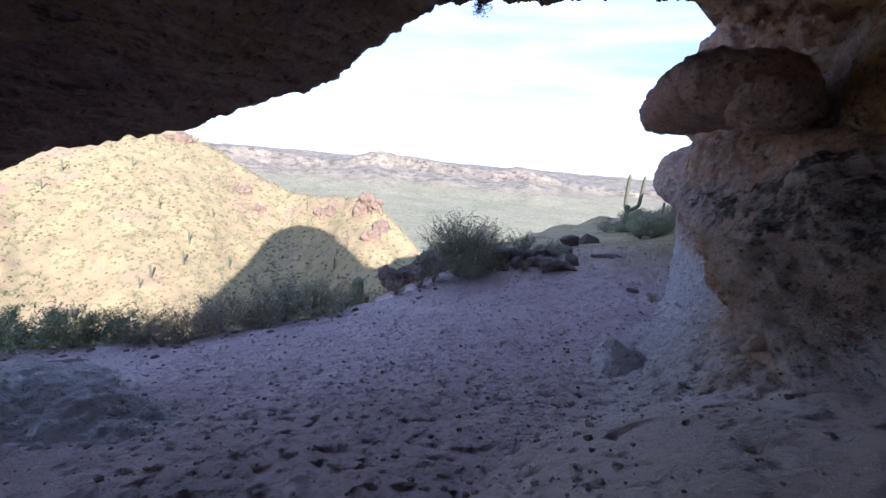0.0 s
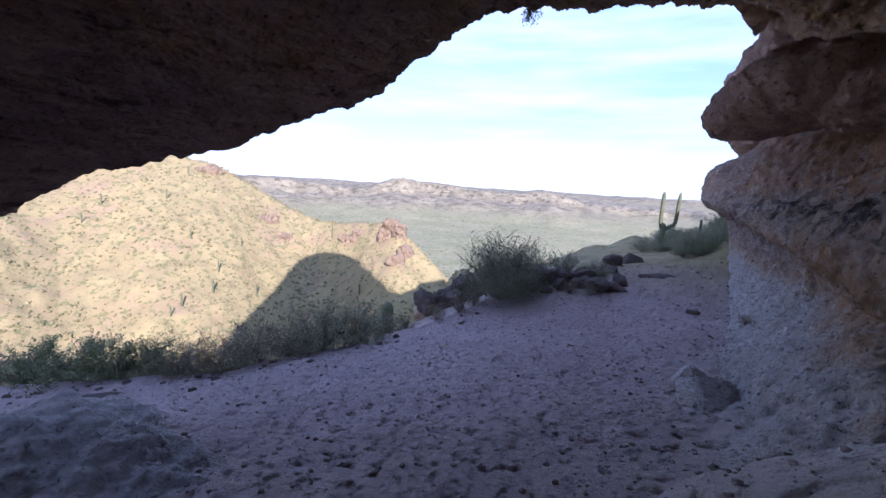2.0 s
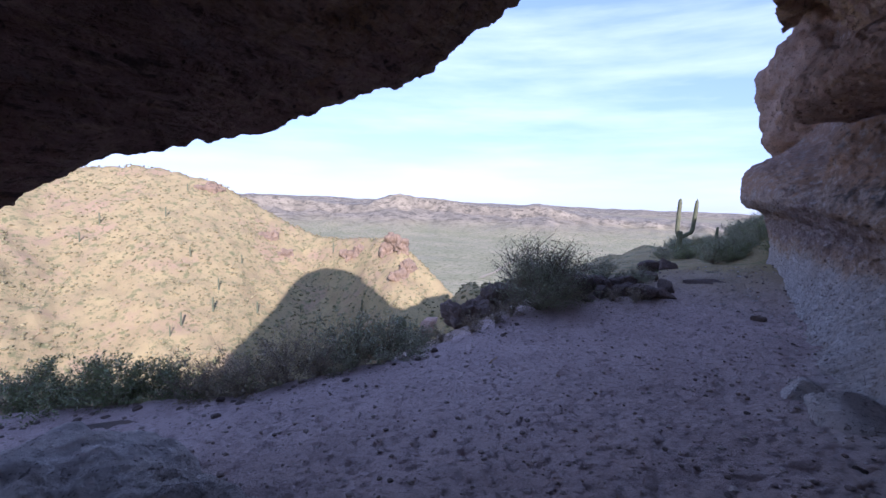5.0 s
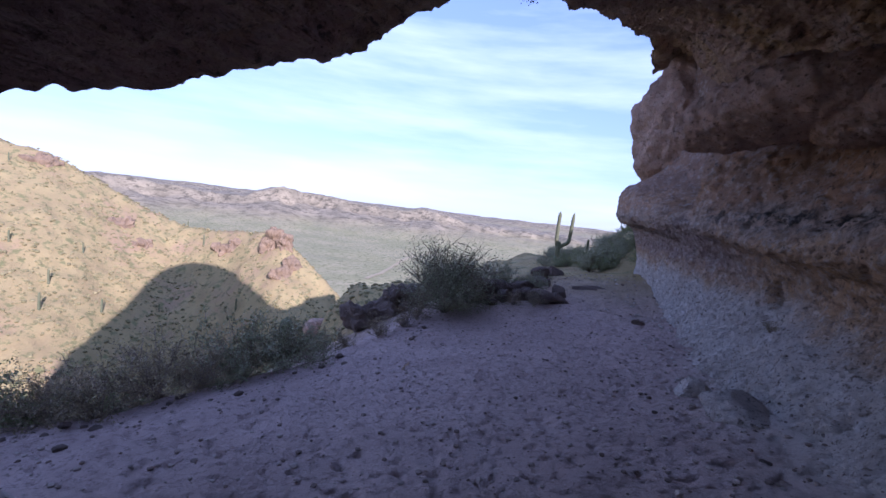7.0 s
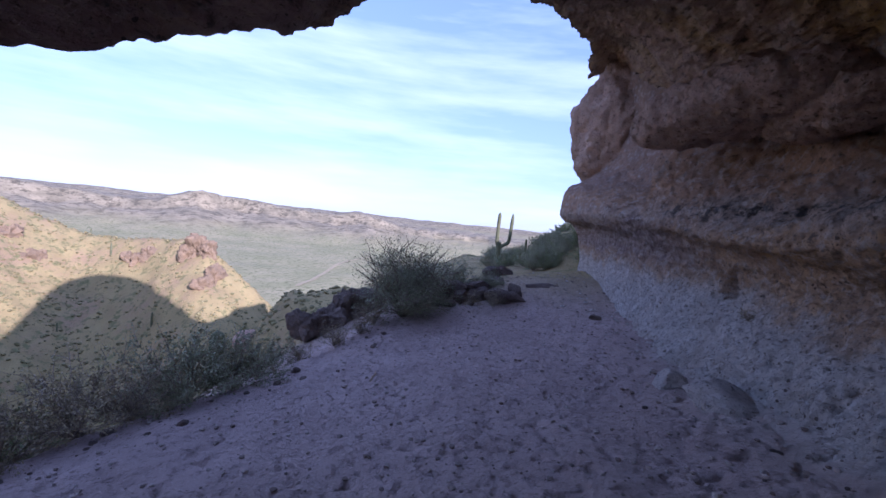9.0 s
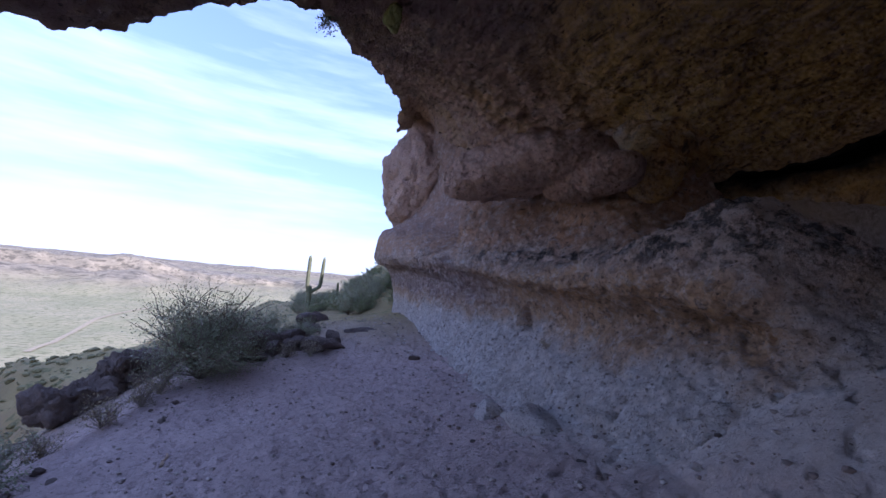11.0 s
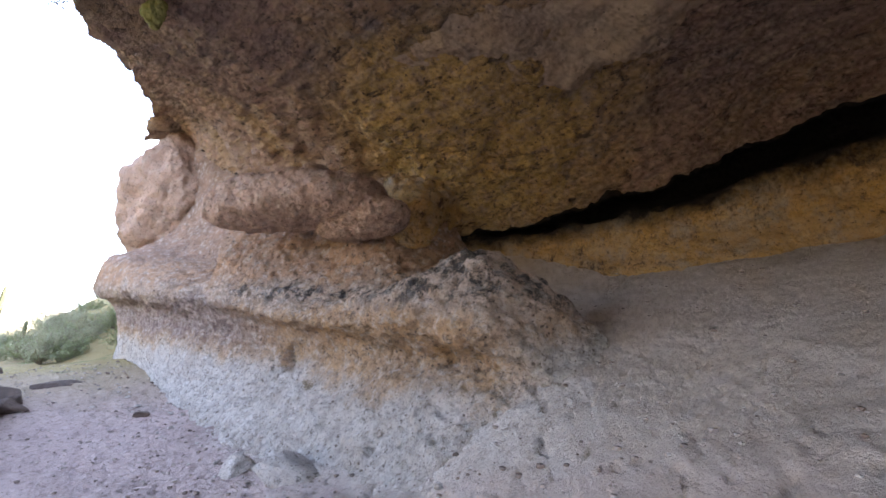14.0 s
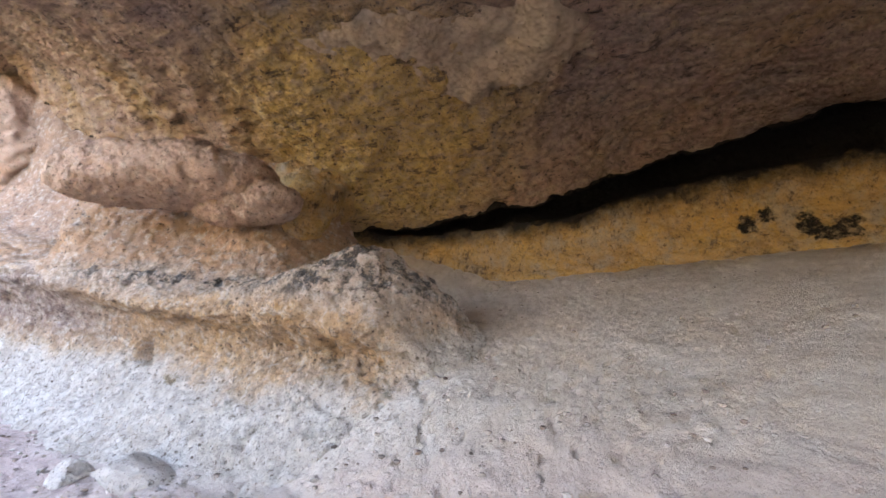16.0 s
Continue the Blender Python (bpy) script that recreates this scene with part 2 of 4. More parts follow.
def bench_material():
    k = Nodes("pale_tuff")
    x, y, z = k.axis()
    wob = k.noise(0.9, 7, 0.68)
    along = k.math("ADD", k.math("MULTIPLY", k.math("SUBTRACT", x, 2.57), 0.495), k.math("MULTIPLY", k.math("SUBTRACT", y, 5.75), 0.869))
    high = k.math("ADD", z, k.math("MULTIPLY", k.math("SUBTRACT", wob, 0.5), 1.5))
    tan = k.mix(k.rng(k.noise(1.1, 7, 0.65), 0.35, 0.65), (0.58, 0.37, 0.20), (0.47, 0.33, 0.225))
    chalk = k.mix(k.rng(k.noise(2.2, 6, 0.65), 0.38, 0.66), (0.68, 0.62, 0.57), (0.52, 0.455, 0.40))
    chalk = k.mix(k.rng(k.noise(11, 5, 0.72), 0.50, 0.68), chalk, (0.34, 0.285, 0.245))
    tan = k.mix(k.rng(k.noise(9, 5, 0.74), 0.50, 0.66), tan, (0.22, 0.145, 0.095))
    col = k.mix(k.rng(high, 0.0, -0.4), tan, chalk)
    col = k.mix(k.math("MULTIPLY", k.rng(high, 0.75, 1.0), 0.75), col, k.mix(wob, (0.66, 0.51, 0.41), (0.54, 0.43, 0.36)))
    upper = k.mix(k.rng(k.noise(1.3, 6, 0.66), 0.38, 0.62), (0.54, 0.33, 0.20), (0.42, 0.28, 0.20))
    col = k.mix(k.math("MULTIPLY", k.rng(high, 1.15, 1.45), k.rng(along, -0.6, 0.5)), col, upper)
    pebbly = k.mix(k.rng(k.noise(8.0, 6, 0.75), 0.42, 0.58), (0.24, 0.165, 0.145), (0.46, 0.36, 0.32))
    band = k.math("MULTIPLY", k.rng(high, -0.15, 0.25), k.rng(high, 1.15, 0.85))
    col = k.mix(k.math("MULTIPLY", band, k.rng(along, 2.6, 5.0)), col, pebbly)
    brown = k.mix(k.rng(k.noise(1.0, 6, 0.66), 0.38, 0.62), (0.44, 0.28, 0.20), (0.34, 0.225, 0.17))
    col = k.mix(k.math("MULTIPLY", k.rng(high, 1.9, 2.3), k.rng(along, 5.3, 6.0)), col, brown)
    col = k.mix(k.math("MULTIPLY", k.rng(high, 0.9, 0.5), k.rng(along, -2.0, -2.8)), col, chalk)
    crust = k.math("MULTIPLY", k.rng(k.noise(3.2, 8, 0.8), 0.47, 0.55), k.rng(z, 0.85, 1.1))
    crust = k.math("MULTIPLY", crust, k.rng(along, 4.6, 3.4, 0.25, 1.0))
    crust = k.math("MULTIPLY", crust, k.rng(z, 1.5, 1.25, k.rng(along, -0.6, 0.0, 1.0, 0.0), 1.0))
    col = k.mix(crust, col, (0.085, 0.075, 0.07))
    col = k.mix(k.rng(k.noise(7, 6, 0.75), 0.60, 0.76), col, (0.15, 0.10, 0.075))
    col = k.mix(k.rng(k.noise(19, 4, 0.7), 0.60, 0.80), col, (0.57, 0.47, 0.39))
    col = pocks(k, col, 9.0, (0.15, 0.11, 0.085), 0.85)
    col = shade_and_grit(k, col, 7.0, (0.16, 0.12, 0.095), (0.64, 0.56, 0.49))
    return k.done(col, 0.94, rock_bump(k, 5.5, 7.0, 1.3))


def boulder_material():
    k = Nodes("grey_boulder")
    col = k.mix(k.rng(k.noise(1.4, 7, 0.68), 0.36, 0.64), (0.64, 0.57, 0.52), (0.47, 0.41, 0.36))
    col = k.mix(k.rng(k.noise(6, 6, 0.75), 0.57, 0.72), col, (0.19, 0.155, 0.135))
    col = shade_and_grit(k, col, 8.0, (0.13, 0.105, 0.09), (0.58, 0.51, 0.46))
    return k.done(col, 0.93, rock_bump(k, 6.0, 7.0, 1.1))


def dark_stone_material():
    k = Nodes("dark_stone")
    one = k.put("ShaderNodeObjectInfo").outputs["Random"]
    col = k.mix(k.rng(k.noise(3.0, 7, 0.68), 0.35, 0.65), (0.17, 0.12, 0.10), (0.085, 0.065, 0.055))
    col = k.mix(k.math("MULTIPLY", one, 0.4), col, (0.32, 0.25, 0.21))
    return k.done(col, 0.92, rock_bump(k, 9.0, 12.0, 0.8))


def ground_material():
    """Trodden dirt by the shelter; dry grass hills; green flats; bare mesas."""
    k = Nodes("desert_ground")
    x, y, z = k.axis()
    far = k.put("ShaderNodeVectorMath", Vector=k.pos)
    far.operation = "LENGTH"
    r = far.outputs["Value"]
    dirt = k.mix(k.rng(k.noise(0.8, 7, 0.65), 0.35, 0.65), (0.54, 0.42, 0.385), (0.44, 0.335, 0.305))
    dirt = k.mix(k.rng(k.noise(9, 6, 0.74), 0.53, 0.70), dirt, (0.19, 0.14, 0.125))
    dirt = k.mix(k.rng(k.noise(45, 3, 0.7), 0.60, 0.72), dirt, (0.62, 0.54, 0.50))
    dirt = k.mix(k.math("MULTIPLY", k.rng(k.noise(22, 5, 0.75), 0.42, 0.30), 0.8), dirt, (0.17, 0.125, 0.115))
    # pale dust on the slope up to the back wall
    side = k.math("ADD", k.math("MULTIPLY", k.math("SUBTRACT", x, 2.57), 0.869), k.math("MULTIPLY", k.math("SUBTRACT", y, 5.75), -0.495))
    dust = k.mix(k.rng(k.noise(1.3, 7, 0.7), 0.42, 0.62), (0.50, 0.41, 0.335), (0.60, 0.51, 0.44))
    along = k.math("ADD", k.math("MULTIPLY", k.math("SUBTRACT", x, 2.57), 0.495), k.math("MULTIPLY", k.math("SUBTRACT", y, 5.75), 0.869))
    edge = k.math("ADD", side, k.math("MULTIPLY", k.noise(1.2, 5, 0.6), 1.2))
    dirt = k.mix(k.math("MULTIPLY", k.rng(edge, 0.0, 1.4), k.rng(along, 2.0, -0.5)), dirt, dust)
    white = k.math("MULTIPLY", k.math("MULTIPLY", k.rng(edge, 0.5, 1.2), k.rng(edge, 2.7, 1.9)), k.math("MULTIPLY", k.rng(along, 3.6, 2.4), k.rng(along, -4.2, -2.4)))
    chalk = k.mix(k.rng(k.noise(2.2, 6, 0.65), 0.38, 0.66), (0.68, 0.62, 0.57), (0.52, 0.455, 0.40))
    chalk = shade_and_grit(k, k.mix(k.rng(k.noise(11, 5, 0.72), 0.50, 0.68), chalk, (0.34, 0.285, 0.245)), 7.0, (0.16, 0.12, 0.095), (0.64, 0.56, 0.49))
    dirt = k.mix(k.math("MULTIPLY", white, k.rng(k.noise(3.0, 6, 0.7), 0.30, 0.46)), dirt, chalk)
    straw = k.mix(k.rng(k.noise(0.22, 8, 0.7), 0.36, 0.64), (0.36, 0.285, 0.13), (0.28, 0.215, 0.105))
    straw = k.mix(k.rng(k.noise(0.09, 7, 0.7), 0.52, 0.64), straw, (0.32, 0.225, 0.13))
    straw = k.mix(k.rng(k.noise(0.7, 5, 0.75), 0.53, 0.62), straw, (0.17, 0.165, 0.07))
    flats = k.mix(k.rng(k.noise(0.012, 8, 0.7), 0.38, 0.62), (0.25, 0.24, 0.125), (0.34, 0.30, 0.175))
    flats = k.mix(k.rng(k.noise(0.11, 6, 0.8), 0.50, 0.60), flats, (0.14, 0.145, 0.065))
    bare = k.mix(k.rng(k.noise(0.012, 9, 0.72), 0.38, 0.62), (0.33, 0.28, 0.185), (0.19, 0.165, 0.11))
    bare = k.mix(k.rng(k.noise(0.028, 8, 0.8, stretch=(1, 1, 2)), 0.49, 0.58), bare, (0.11, 0.095, 0.065))
    near = k.math("ADD", r, k.math("MULTIPLY", k.noise(0.6, 5, 0.6), 3.0))
    col = k.mix(k.rng(near, 13.5, 19.0), dirt, straw)
    col = k.mix(k.rng(z, -55.0, -100.0), col, flats)
    rock = k.math("MULTIPLY", k.rng(k.math("ADD", z, k.math("MULTIPLY", k.noise(0.01, 6, 0.7), 30.0)), -98.0, -60.0), k.rng(r, 500.0, 700.0))
    col = k.mix(rock, col, bare)
    n = k.bump(k.noise(3.5, 6, 0.7), 0.8, 0.10)
    n = k.bump(k.noise(11, 6, 0.75), 1.0, 0.06, n)
    n = k.bump(k.noise(38, 4, 0.75), 1.0, 0.02, n)
    return k.done(col, 0.95, n)


M_ROCK, M_OCHRE, M_KNOB, M_BENCH = roof_material(), ochre_material(), knob_material(), bench_material()


def pale_material():
    k = Nodes("pale_boss")
    col = k.mix(k.rng(k.noise(1.2, 7, 0.68), 0.35, 0.65), (0.64, 0.48, 0.33), (0.47, 0.33, 0.22))
    col = pocks(k, col, 7.0, (0.20, 0.14, 0.10), 0.7)
    return k.done(col, 0.93, rock_bump(k, 5.0, 7.0, 1.1))


M_PALE = pale_material()


def soot_shade_material():
    # near-black base colour holds soot and the crevice's deep shade together
    k = Nodes("soot_shade_rock")
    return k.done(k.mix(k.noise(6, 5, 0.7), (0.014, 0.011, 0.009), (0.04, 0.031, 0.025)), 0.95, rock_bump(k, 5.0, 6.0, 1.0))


M_SOOT_SHADE = soot_shade_material()
M_BOULDER, M_STONE, M_GROUND = boulder_material(), dark_stone_material(), ground_material()

# ---- plan: the wall's frame (s along it, w into the rock) ----
ORIGIN, ALONG, INTO = np.array((2.57, 5.75)), np.array((0.495, 0.869)), np.array((0.869, -0.495))


def wall_xy(s, w):
    return ORIGIN + np.multiply.outer(s, ALONG) + np.multiply.outer(w, INTO)


def to_wall(x, y):
    dx, dy = x - ORIGIN[0], y - ORIGIN[1]
    return dx * ALONG[0] + dy * ALONG[1], dx * INTO[0] + dy * INTO[1]


BACK_S = np.array((-20, -14, -8, -5.3, -2.2, -0.3, 2, 6))  # back wall of the recess
BACK_W = np.array((7, 7, 7, 6.5, 5.3, 4.0, 3.2, 2.8))
BACK_Z = np.array((3.6, 3.4, 3.1, 2.6, 2.0, 1.72, 1.6, 1.5))  # its foot


def base_fall(y):
    return spline((-30, -12, -4, 0, 2.5, 5.3, 6.5, 8.5, 11, 14.3, 20, 38, 60), (4.5, 2.6, 0.95, -0.05, -0.66, -1.42, -1.68, -1.9, -2.02, -1.75, -2.5, -4.5, -6.4), y)


def shelf(x, y):
    """The trodden shelf, and the sand that climbs to the back wall."""
    z = 0.10 * np.clip(x, -12, 30) + base_fall(y)
    s, w = to_wall(x, y)
    wb, zb = np.interp(s, BACK_S, BACK_W), np.interp(s, BACK_S, BACK_Z)
    bx, by = ORIGIN[0] + s * ALONG[0] + wb * INTO[0], ORIGIN[1] + s * ALONG[1] + wb * INTO[1]
    need = zb - (0.10 * np.clip(bx, -12, 30) + base_fall(by))
    w0 = np.interp(s, (-3.2, -1.6), (-0.3, 0.5))
    rise = need * np.clip((w - w0) / (wb - w0), 0, 1.3) ** (0.8 + 0.5 * smoothstep(s, -2.6, -0.5))
    inside = 1 - smoothstep(s, 3, 7)
    return z + rise * inside


EDGE_X = (-40, -9, -7.5, -4.8, -3.7, -2.3, 0.1, 1.2, 2.0, 5, 9, 18, 30, 60)
EDGE_Y = (5, 7.3, 7.45, 7.7, 8.6, 9.5, 11.9, 13.6, 16.5, 25, 33, 46, 50, 52)
HILL_AZ = (-12, -6, -2.3, 0, 3.1, 6, 7.1, 9, 15, 19.6, 21.8, 24.7, 26.4, 29.8, 33, 36.4, 42, 50, 70)
HILL_EL = (-26, -18, -14.8, -13.6, -10.7, -7.8, -7.0, -5.9, -5.7, -4.9, -3.8, -2.2, -1.1, 0.7, 1.6, 2.3, 2.0, 3.0, 5.0)
CX, CY = -1.0, 2.0


def terrain(x, y):
    z = shelf(x, y)
    d = (y - np.interp(x, EDGE_X, EDGE_Y)) * 0.72
    z = z - 0.10 * np.clip(d + 0.6, 0, 1.2) - np.interp(x, (-6, -3, 0), (0.75, 0.5, 0.37)) * np.clip(d - 0.3, 0, None) - 0.35 * np.clip(d - 34, 0, None)
    s, w = to_wall(x, y)
    z = z + 0.75 * np.clip(w + 0.6, 0, 9) * smoothstep(s, 13, 19) * (1 - smoothstep(s, 40, 70))
    az = np.degrees(np.arctan2(-(x - CX), y - CY))
    r = np.hypot(x - CX, y - CY)
    behind = np.abs(az) > 95
    ridge_r = np.interp(az, (-10, 0, 8, 20, 45), (60, 75, 85, 110, 130))
    top = 1.2 + ridge_r * np.tan(np.radians(spline(HILL_AZ, HILL_EL, az)))
    p = np.stack([x, y, 0 * x], -1).reshape(-1, 3)
    z = z + 8.6 * np.exp(-((x + 4.0) ** 2 + (y - 50.0) ** 2) / 85.0)  # a knoll under the round boulder
    lumps = fbm(p, 22, 4).reshape(x.shape)
    hill = top - 0.52 * np.maximum(ridge_r - r, 0) - 0.45 * np.maximum(r - ridge_r, 0) + 1.0 * lumps * smoothstep(np.abs(r - ridge_r), 2, 25)
    hill = np.where(az < -14, -400, hill)
    k = 1.5
    z = np.where(r > 12, np.maximum(z, hill) + k * np.exp(-np.abs(z - hill) / k) * 0.5 * smoothstep(r, 14, 24), z)
    plain = -118 + 2.5 * fbm(p, 160, 3).reshape(x.shape)
    # the mesas and the far ranges
    a3 = np.stack([az, r * 0.004, 0 * az], -1).reshape(-1, 3)
    crest = spline((-60, -35, -25, -19.5, -14.3, -10, -7, -4, 0, 3.5, 5.5, 8.1, 9.6, 11.8, 18.4, 25, 29, 60), (-2.6, -2.5, -2.1, -1.9, -1.4, -0.45, -0.9, -0.9, -0.5, -0.05, 0.0, 0.4, 0.0, -0.8, -0.8, -0.3, -0.4, 0.2), az)
    rr = 1900 + 120 * fbm(a3, 9, 3).reshape(x.shape)
    top2 = np.tan(np.radians(crest)) * 1900 + 7 * fbm(a3 * 3, 4, 4).reshape(x.shape) + 118
    step = top2 * (0.62 * smoothstep(r, rr - 700, rr) ** 1.4 + 0.38 * smoothstep(r, rr - 60, rr)) * (1 - 0.5 * smoothstep(r, 2300, 3200))
    gully = 1 - 0.26 * np.clip(1 - ridged(p, 190, 3).reshape(x.shape), 0, 2) * smoothstep(r, rr - 750, rr - 300) * (1 - smoothstep(r, rr - 90, rr))
    plain = plain + np.maximum(step, 0) * gully
    far = np.tan(np.radians(-0.5 + 0.01 * np.clip(az, -30, 40) + 0.22 * fbm(a3, 5, 4).reshape(x.shape))) * 4300
    plain = np.maximum(plain, np.where(r > 3300, -118 + (far + 118) * smoothstep(r, 3400, 4200), -500))
    z = np.maximum(z, plain)
    # behind the cave the mountain goes on
    return np.where(behind, np.maximum(shelf(x, y), -2), z)


def ground_height(x, y):
    x, y = np.asarray(x, float), np.asarray(y, float)
    z = terrain(x, y)
    q = np.stack([x, y, 0 * x], -1).reshape(-1, 3)
    R = np.hypot(x - CX, y - CY)
    near = 1 - smoothstep(R, 14, 30)
    dents = np.clip(fbm(q + 9, 0.17, 2) - 0.22, 0, 0.8) + 0.7 * np.clip(fbm(q * (1, 0.55, 1) + 3, 0.3, 2) - 0.35, 0, 0.7)
    z = z + near * (0.05 * fbm(q, 1.3, 3) + 0.016 * fbm(q + 5, 0.22, 3) - 0.075 * dents).reshape(x.shape)
    mid = smoothstep(R, 18, 40) * (1 - smoothstep(R, 160, 400))
    return z + mid * (0.5 * fbm(q, 3.5, 3)).reshape(x.shape)


def build_ground():
    az = np.radians(np.concatenate([np.arange(-180, -142, 4.0), np.arange(-142, 56, 0.28), np.arange(56, 180, 4.0)]))
    r = np.concatenate([[0.02], np.geomspace(0.25, 30, 440), np.geomspace(30.8, 160, 130), np.geomspace(163, 4700, 190)])
    A, R = np.meshgrid(az, r, indexing="ij")
    x, y = CX - np.sin(A) * R, CY + np.cos(A) * R
    z = ground_height(x, y)
    me = mesh_from("ground", np.stack([x, y, z], -1).reshape(-1, 3), grid_faces(len(az), len(r), True)[:, ::-1], M_GROUND)
    return tagged(new("ground", me), "trodden brown dirt shelf falling to a desert valley and mesas", "ground", kind="structure")


build_ground()

# ---- the bench wall ----
PROFILES = {
    -5.0: ((0.6, -2.3), (0.8, -2.0), (1.0, -1.8), (1.1, -1.7), (1.1, -1.6), (1.2, -1.5), (1.5, -1.4), (2.0, -1.3), (2.6, -1.3), (3.2, -1.3), (4.2, -1.3)),
    -3.6: ((0.4, -1.3), (0.8, -1.0), (1.2, -0.7), (1.5, -0.4), (1.55, -0.35), (1.6, -0.3), (1.7, -0.2), (1.9, -0.1), (2.2, 0.05), (2.5, 0.15), (3.0, 0.1)),
    -2.85: ((0.3, -0.9), (0.7, -0.6), (1.1, -0.22), (1.4, 0.06), (1.46, 0.16), (1.5, 0.26), (1.6, 0.4), (1.78, 0.56), (2.05, 0.72), (2.4, 0.78), (3.0, 0.5)),
    -2.2: ((0.2, -1.1), (0.6, -0.6), (1.15, -0.1), (1.52, 0.22), (1.35, 0.42), (1.08, 0.5), (1.03, 0.75), (1.25, 1.05), (1.75, 1.38), (2.4, 1.3), (3.2, 0.7)),
    -1.4: ((0.1, -1.3), (0.6, -0.75), (1.15, -0.12), (1.55, 0.28), (1.32, 0.48), (0.98, 0.6), (0.92, 0.93), (1.15, 1.33), (1.6, 1.76), (2.3, 1.7), (3.4, 1.0)),
    -0.7: ((0.1, -1.5), (0.6, -0.85), (1.15, -0.2), (1.6, 0.25), (1.35, 0.46), (0.93, 0.62), (0.84, 0.93), (1.05, 1.32), (1.6, 1.5), (2.6, 1.5), (4.4, 1.2)),
    0.2: ((0.0, -1.8), (0.6, -1.0), (1.15, -0.35), (1.55, 0.15), (1.35, 0.43), (0.9, 0.6), (0.82, 0.86), (1.0, 1.12), (1.6, 1.15), (2.4, 1.45), (4.2, 1.6)),
    1.2: ((0.0, -1.9), (0.55, -1.15), (1.15, -0.5), (1.5, 0.0), (1.3, 0.44), (0.85, 0.6), (0.8, 0.8), (1.0, 1.0), (1.5, 1.3), (2.05, 2.15), (2.9, 4.0)),
    2.9: ((-0.1, -2.0), (0.5, -1.35), (1.1, -0.68), (1.5, -0.1), (1.15, 0.52), (0.62, 0.72), (0.6, 0.92), (0.78, 1.16), (1.1, 1.5), (1.6, 2.25), (2.5, 4.2)),
    4.0: ((0.0, -2.0), (0.5, -1.35), (0.95, -0.7), (1.3, 0.0), (0.95, 0.6), (0.42, 0.83), (0.38, 1.0), (0.5, 1.25), (0.75, 1.62), (1.1, 2.3), (2.2, 4.4)),
    5.3: ((0.3, -2.0), (0.6, -1.3), (0.85, -0.6), (0.95, 0.1), (0.72, 0.68), (0.38, 0.93), (0.38, 1.12), (0.5, 1.35), (0.66, 1.75), (0.75, 2.45), (1.8, 4.6)),
    6.1: ((0.3, -2.0), (0.6, -1.25), (0.75, -0.4), (0.8, 0.3), (0.45, 0.75), (0.22, 1.0), (0.25, 1.2), (0.85, 1.42), (1.6, 1.8), (1.9, 2.9), (2.3, 5.0)),
    8.5: ((0.3, -1.9), (0.6, -1.1), (0.55, -0.1), (0.45, 0.65), (-0.1, 0.9), (-0.25, 1.2), (0.0, 1.6), (0.7, 1.9), (1.6, 2.3), (2.1, 3.5), (2.3, 5.6)),
    11.8: ((0.3, -1.8), (0.6, -1.0), (0.5, 0.0), (0.25, 0.75), (-0.35, 1.0), (-0.5, 1.4), (-0.35, 2.1), (0.4, 2.55), (1.2, 3.1), (1.6, 4.6), (1.6, 7.0)),
    14.5: ((0.6, -1.8), (0.8, -0.9), (0.7, 0.0), (0.4, 0.85), (-0.1, 1.15), (-0.1, 1.6), (0.1, 2.4), (0.8, 2.9), (1.4, 4.0), (1.5, 6.0), (1.5, 8.8)),
    20.0: ((4.6, -2.2), (4.8, -1.0), (4.8, 0.0), (4.8, 0.9), (4.5, 1.3), (4.5, 1.8), (4.6, 2.6), (4.6, 3.6), (4.5, 5.0), (4.4, 7.0), (4.4, 10.0)),
}


def build_bench():
    s = np.concatenate([np.arange(-4.6, 7, 0.026), np.arange(7, 20.01, 0.07)])
    keys = np.array(sorted(PROFILES))
    prof = np.array([PROFILES[k] for k in sorted(PROFILES)])
    rows = spline(keys, prof.reshape(len(keys), -1), s).reshape(len(s), -1, 2)
    v = np.linspace(0, prof.shape[1] - 1, 240)
    wz = np.stack([spline(np.arange(prof.shape[1]), row, v) for row in rows])
    xy = ORIGIN + s[:, None, None] * ALONG + wz[..., :1] * INTO
    p = np.concatenate([xy, wz[..., 1:]], -1)
    p = roughen(p, ((1.6, 0.06), (0.5, 0.05), (0.17, 0.034), (0.08, 0.02)), 0.10, 0.13, -1, 0.016, 0.13)
    # a dark hollow in the face, and smaller ones under the ledge
    for cs, cw, cz, r, deep in ((2.91, 1.5, -0.1, 0.24, 0.3), (3.15, 1.5, 0.12, 0.14, 0.18), (-1.3, 1.4, 0.36, 0.2, 0.16), (-0.2, 1.4, 0.36, 0.16, 0.14), (5.0, 0.9, 0.35, 0.15, 0.15), (7.4, 0.5, 0.45, 0.2, 0.2), (9.5, 0.2, 0.6, 0.25, 0.22)):
        c = np.append(ORIGIN + cs * ALONG + cw * INTO, cz)
        d = np.linalg.norm((p - c) * (1, 1, 0.8), axis=-1)
        d = d + 0.25 * r * fbm(p.reshape(-1, 3), 0.15, 2).reshape(d.shape)
        p = p + (deep * (1 - smoothstep(d, 0.55 * r, 1.1 * r)))[..., None] * np.append(INTO, 0.0)
    me = mesh_from("bench", p.reshape(-1, 3), grid_faces(*p.shape[:2])[:, ::-1], M_BENCH)
    return tagged(new("wall_bench", me), "eroded pale tuff wall with a jutting ledge and chalky foot", "rock wall", kind="structure")


build_bench()

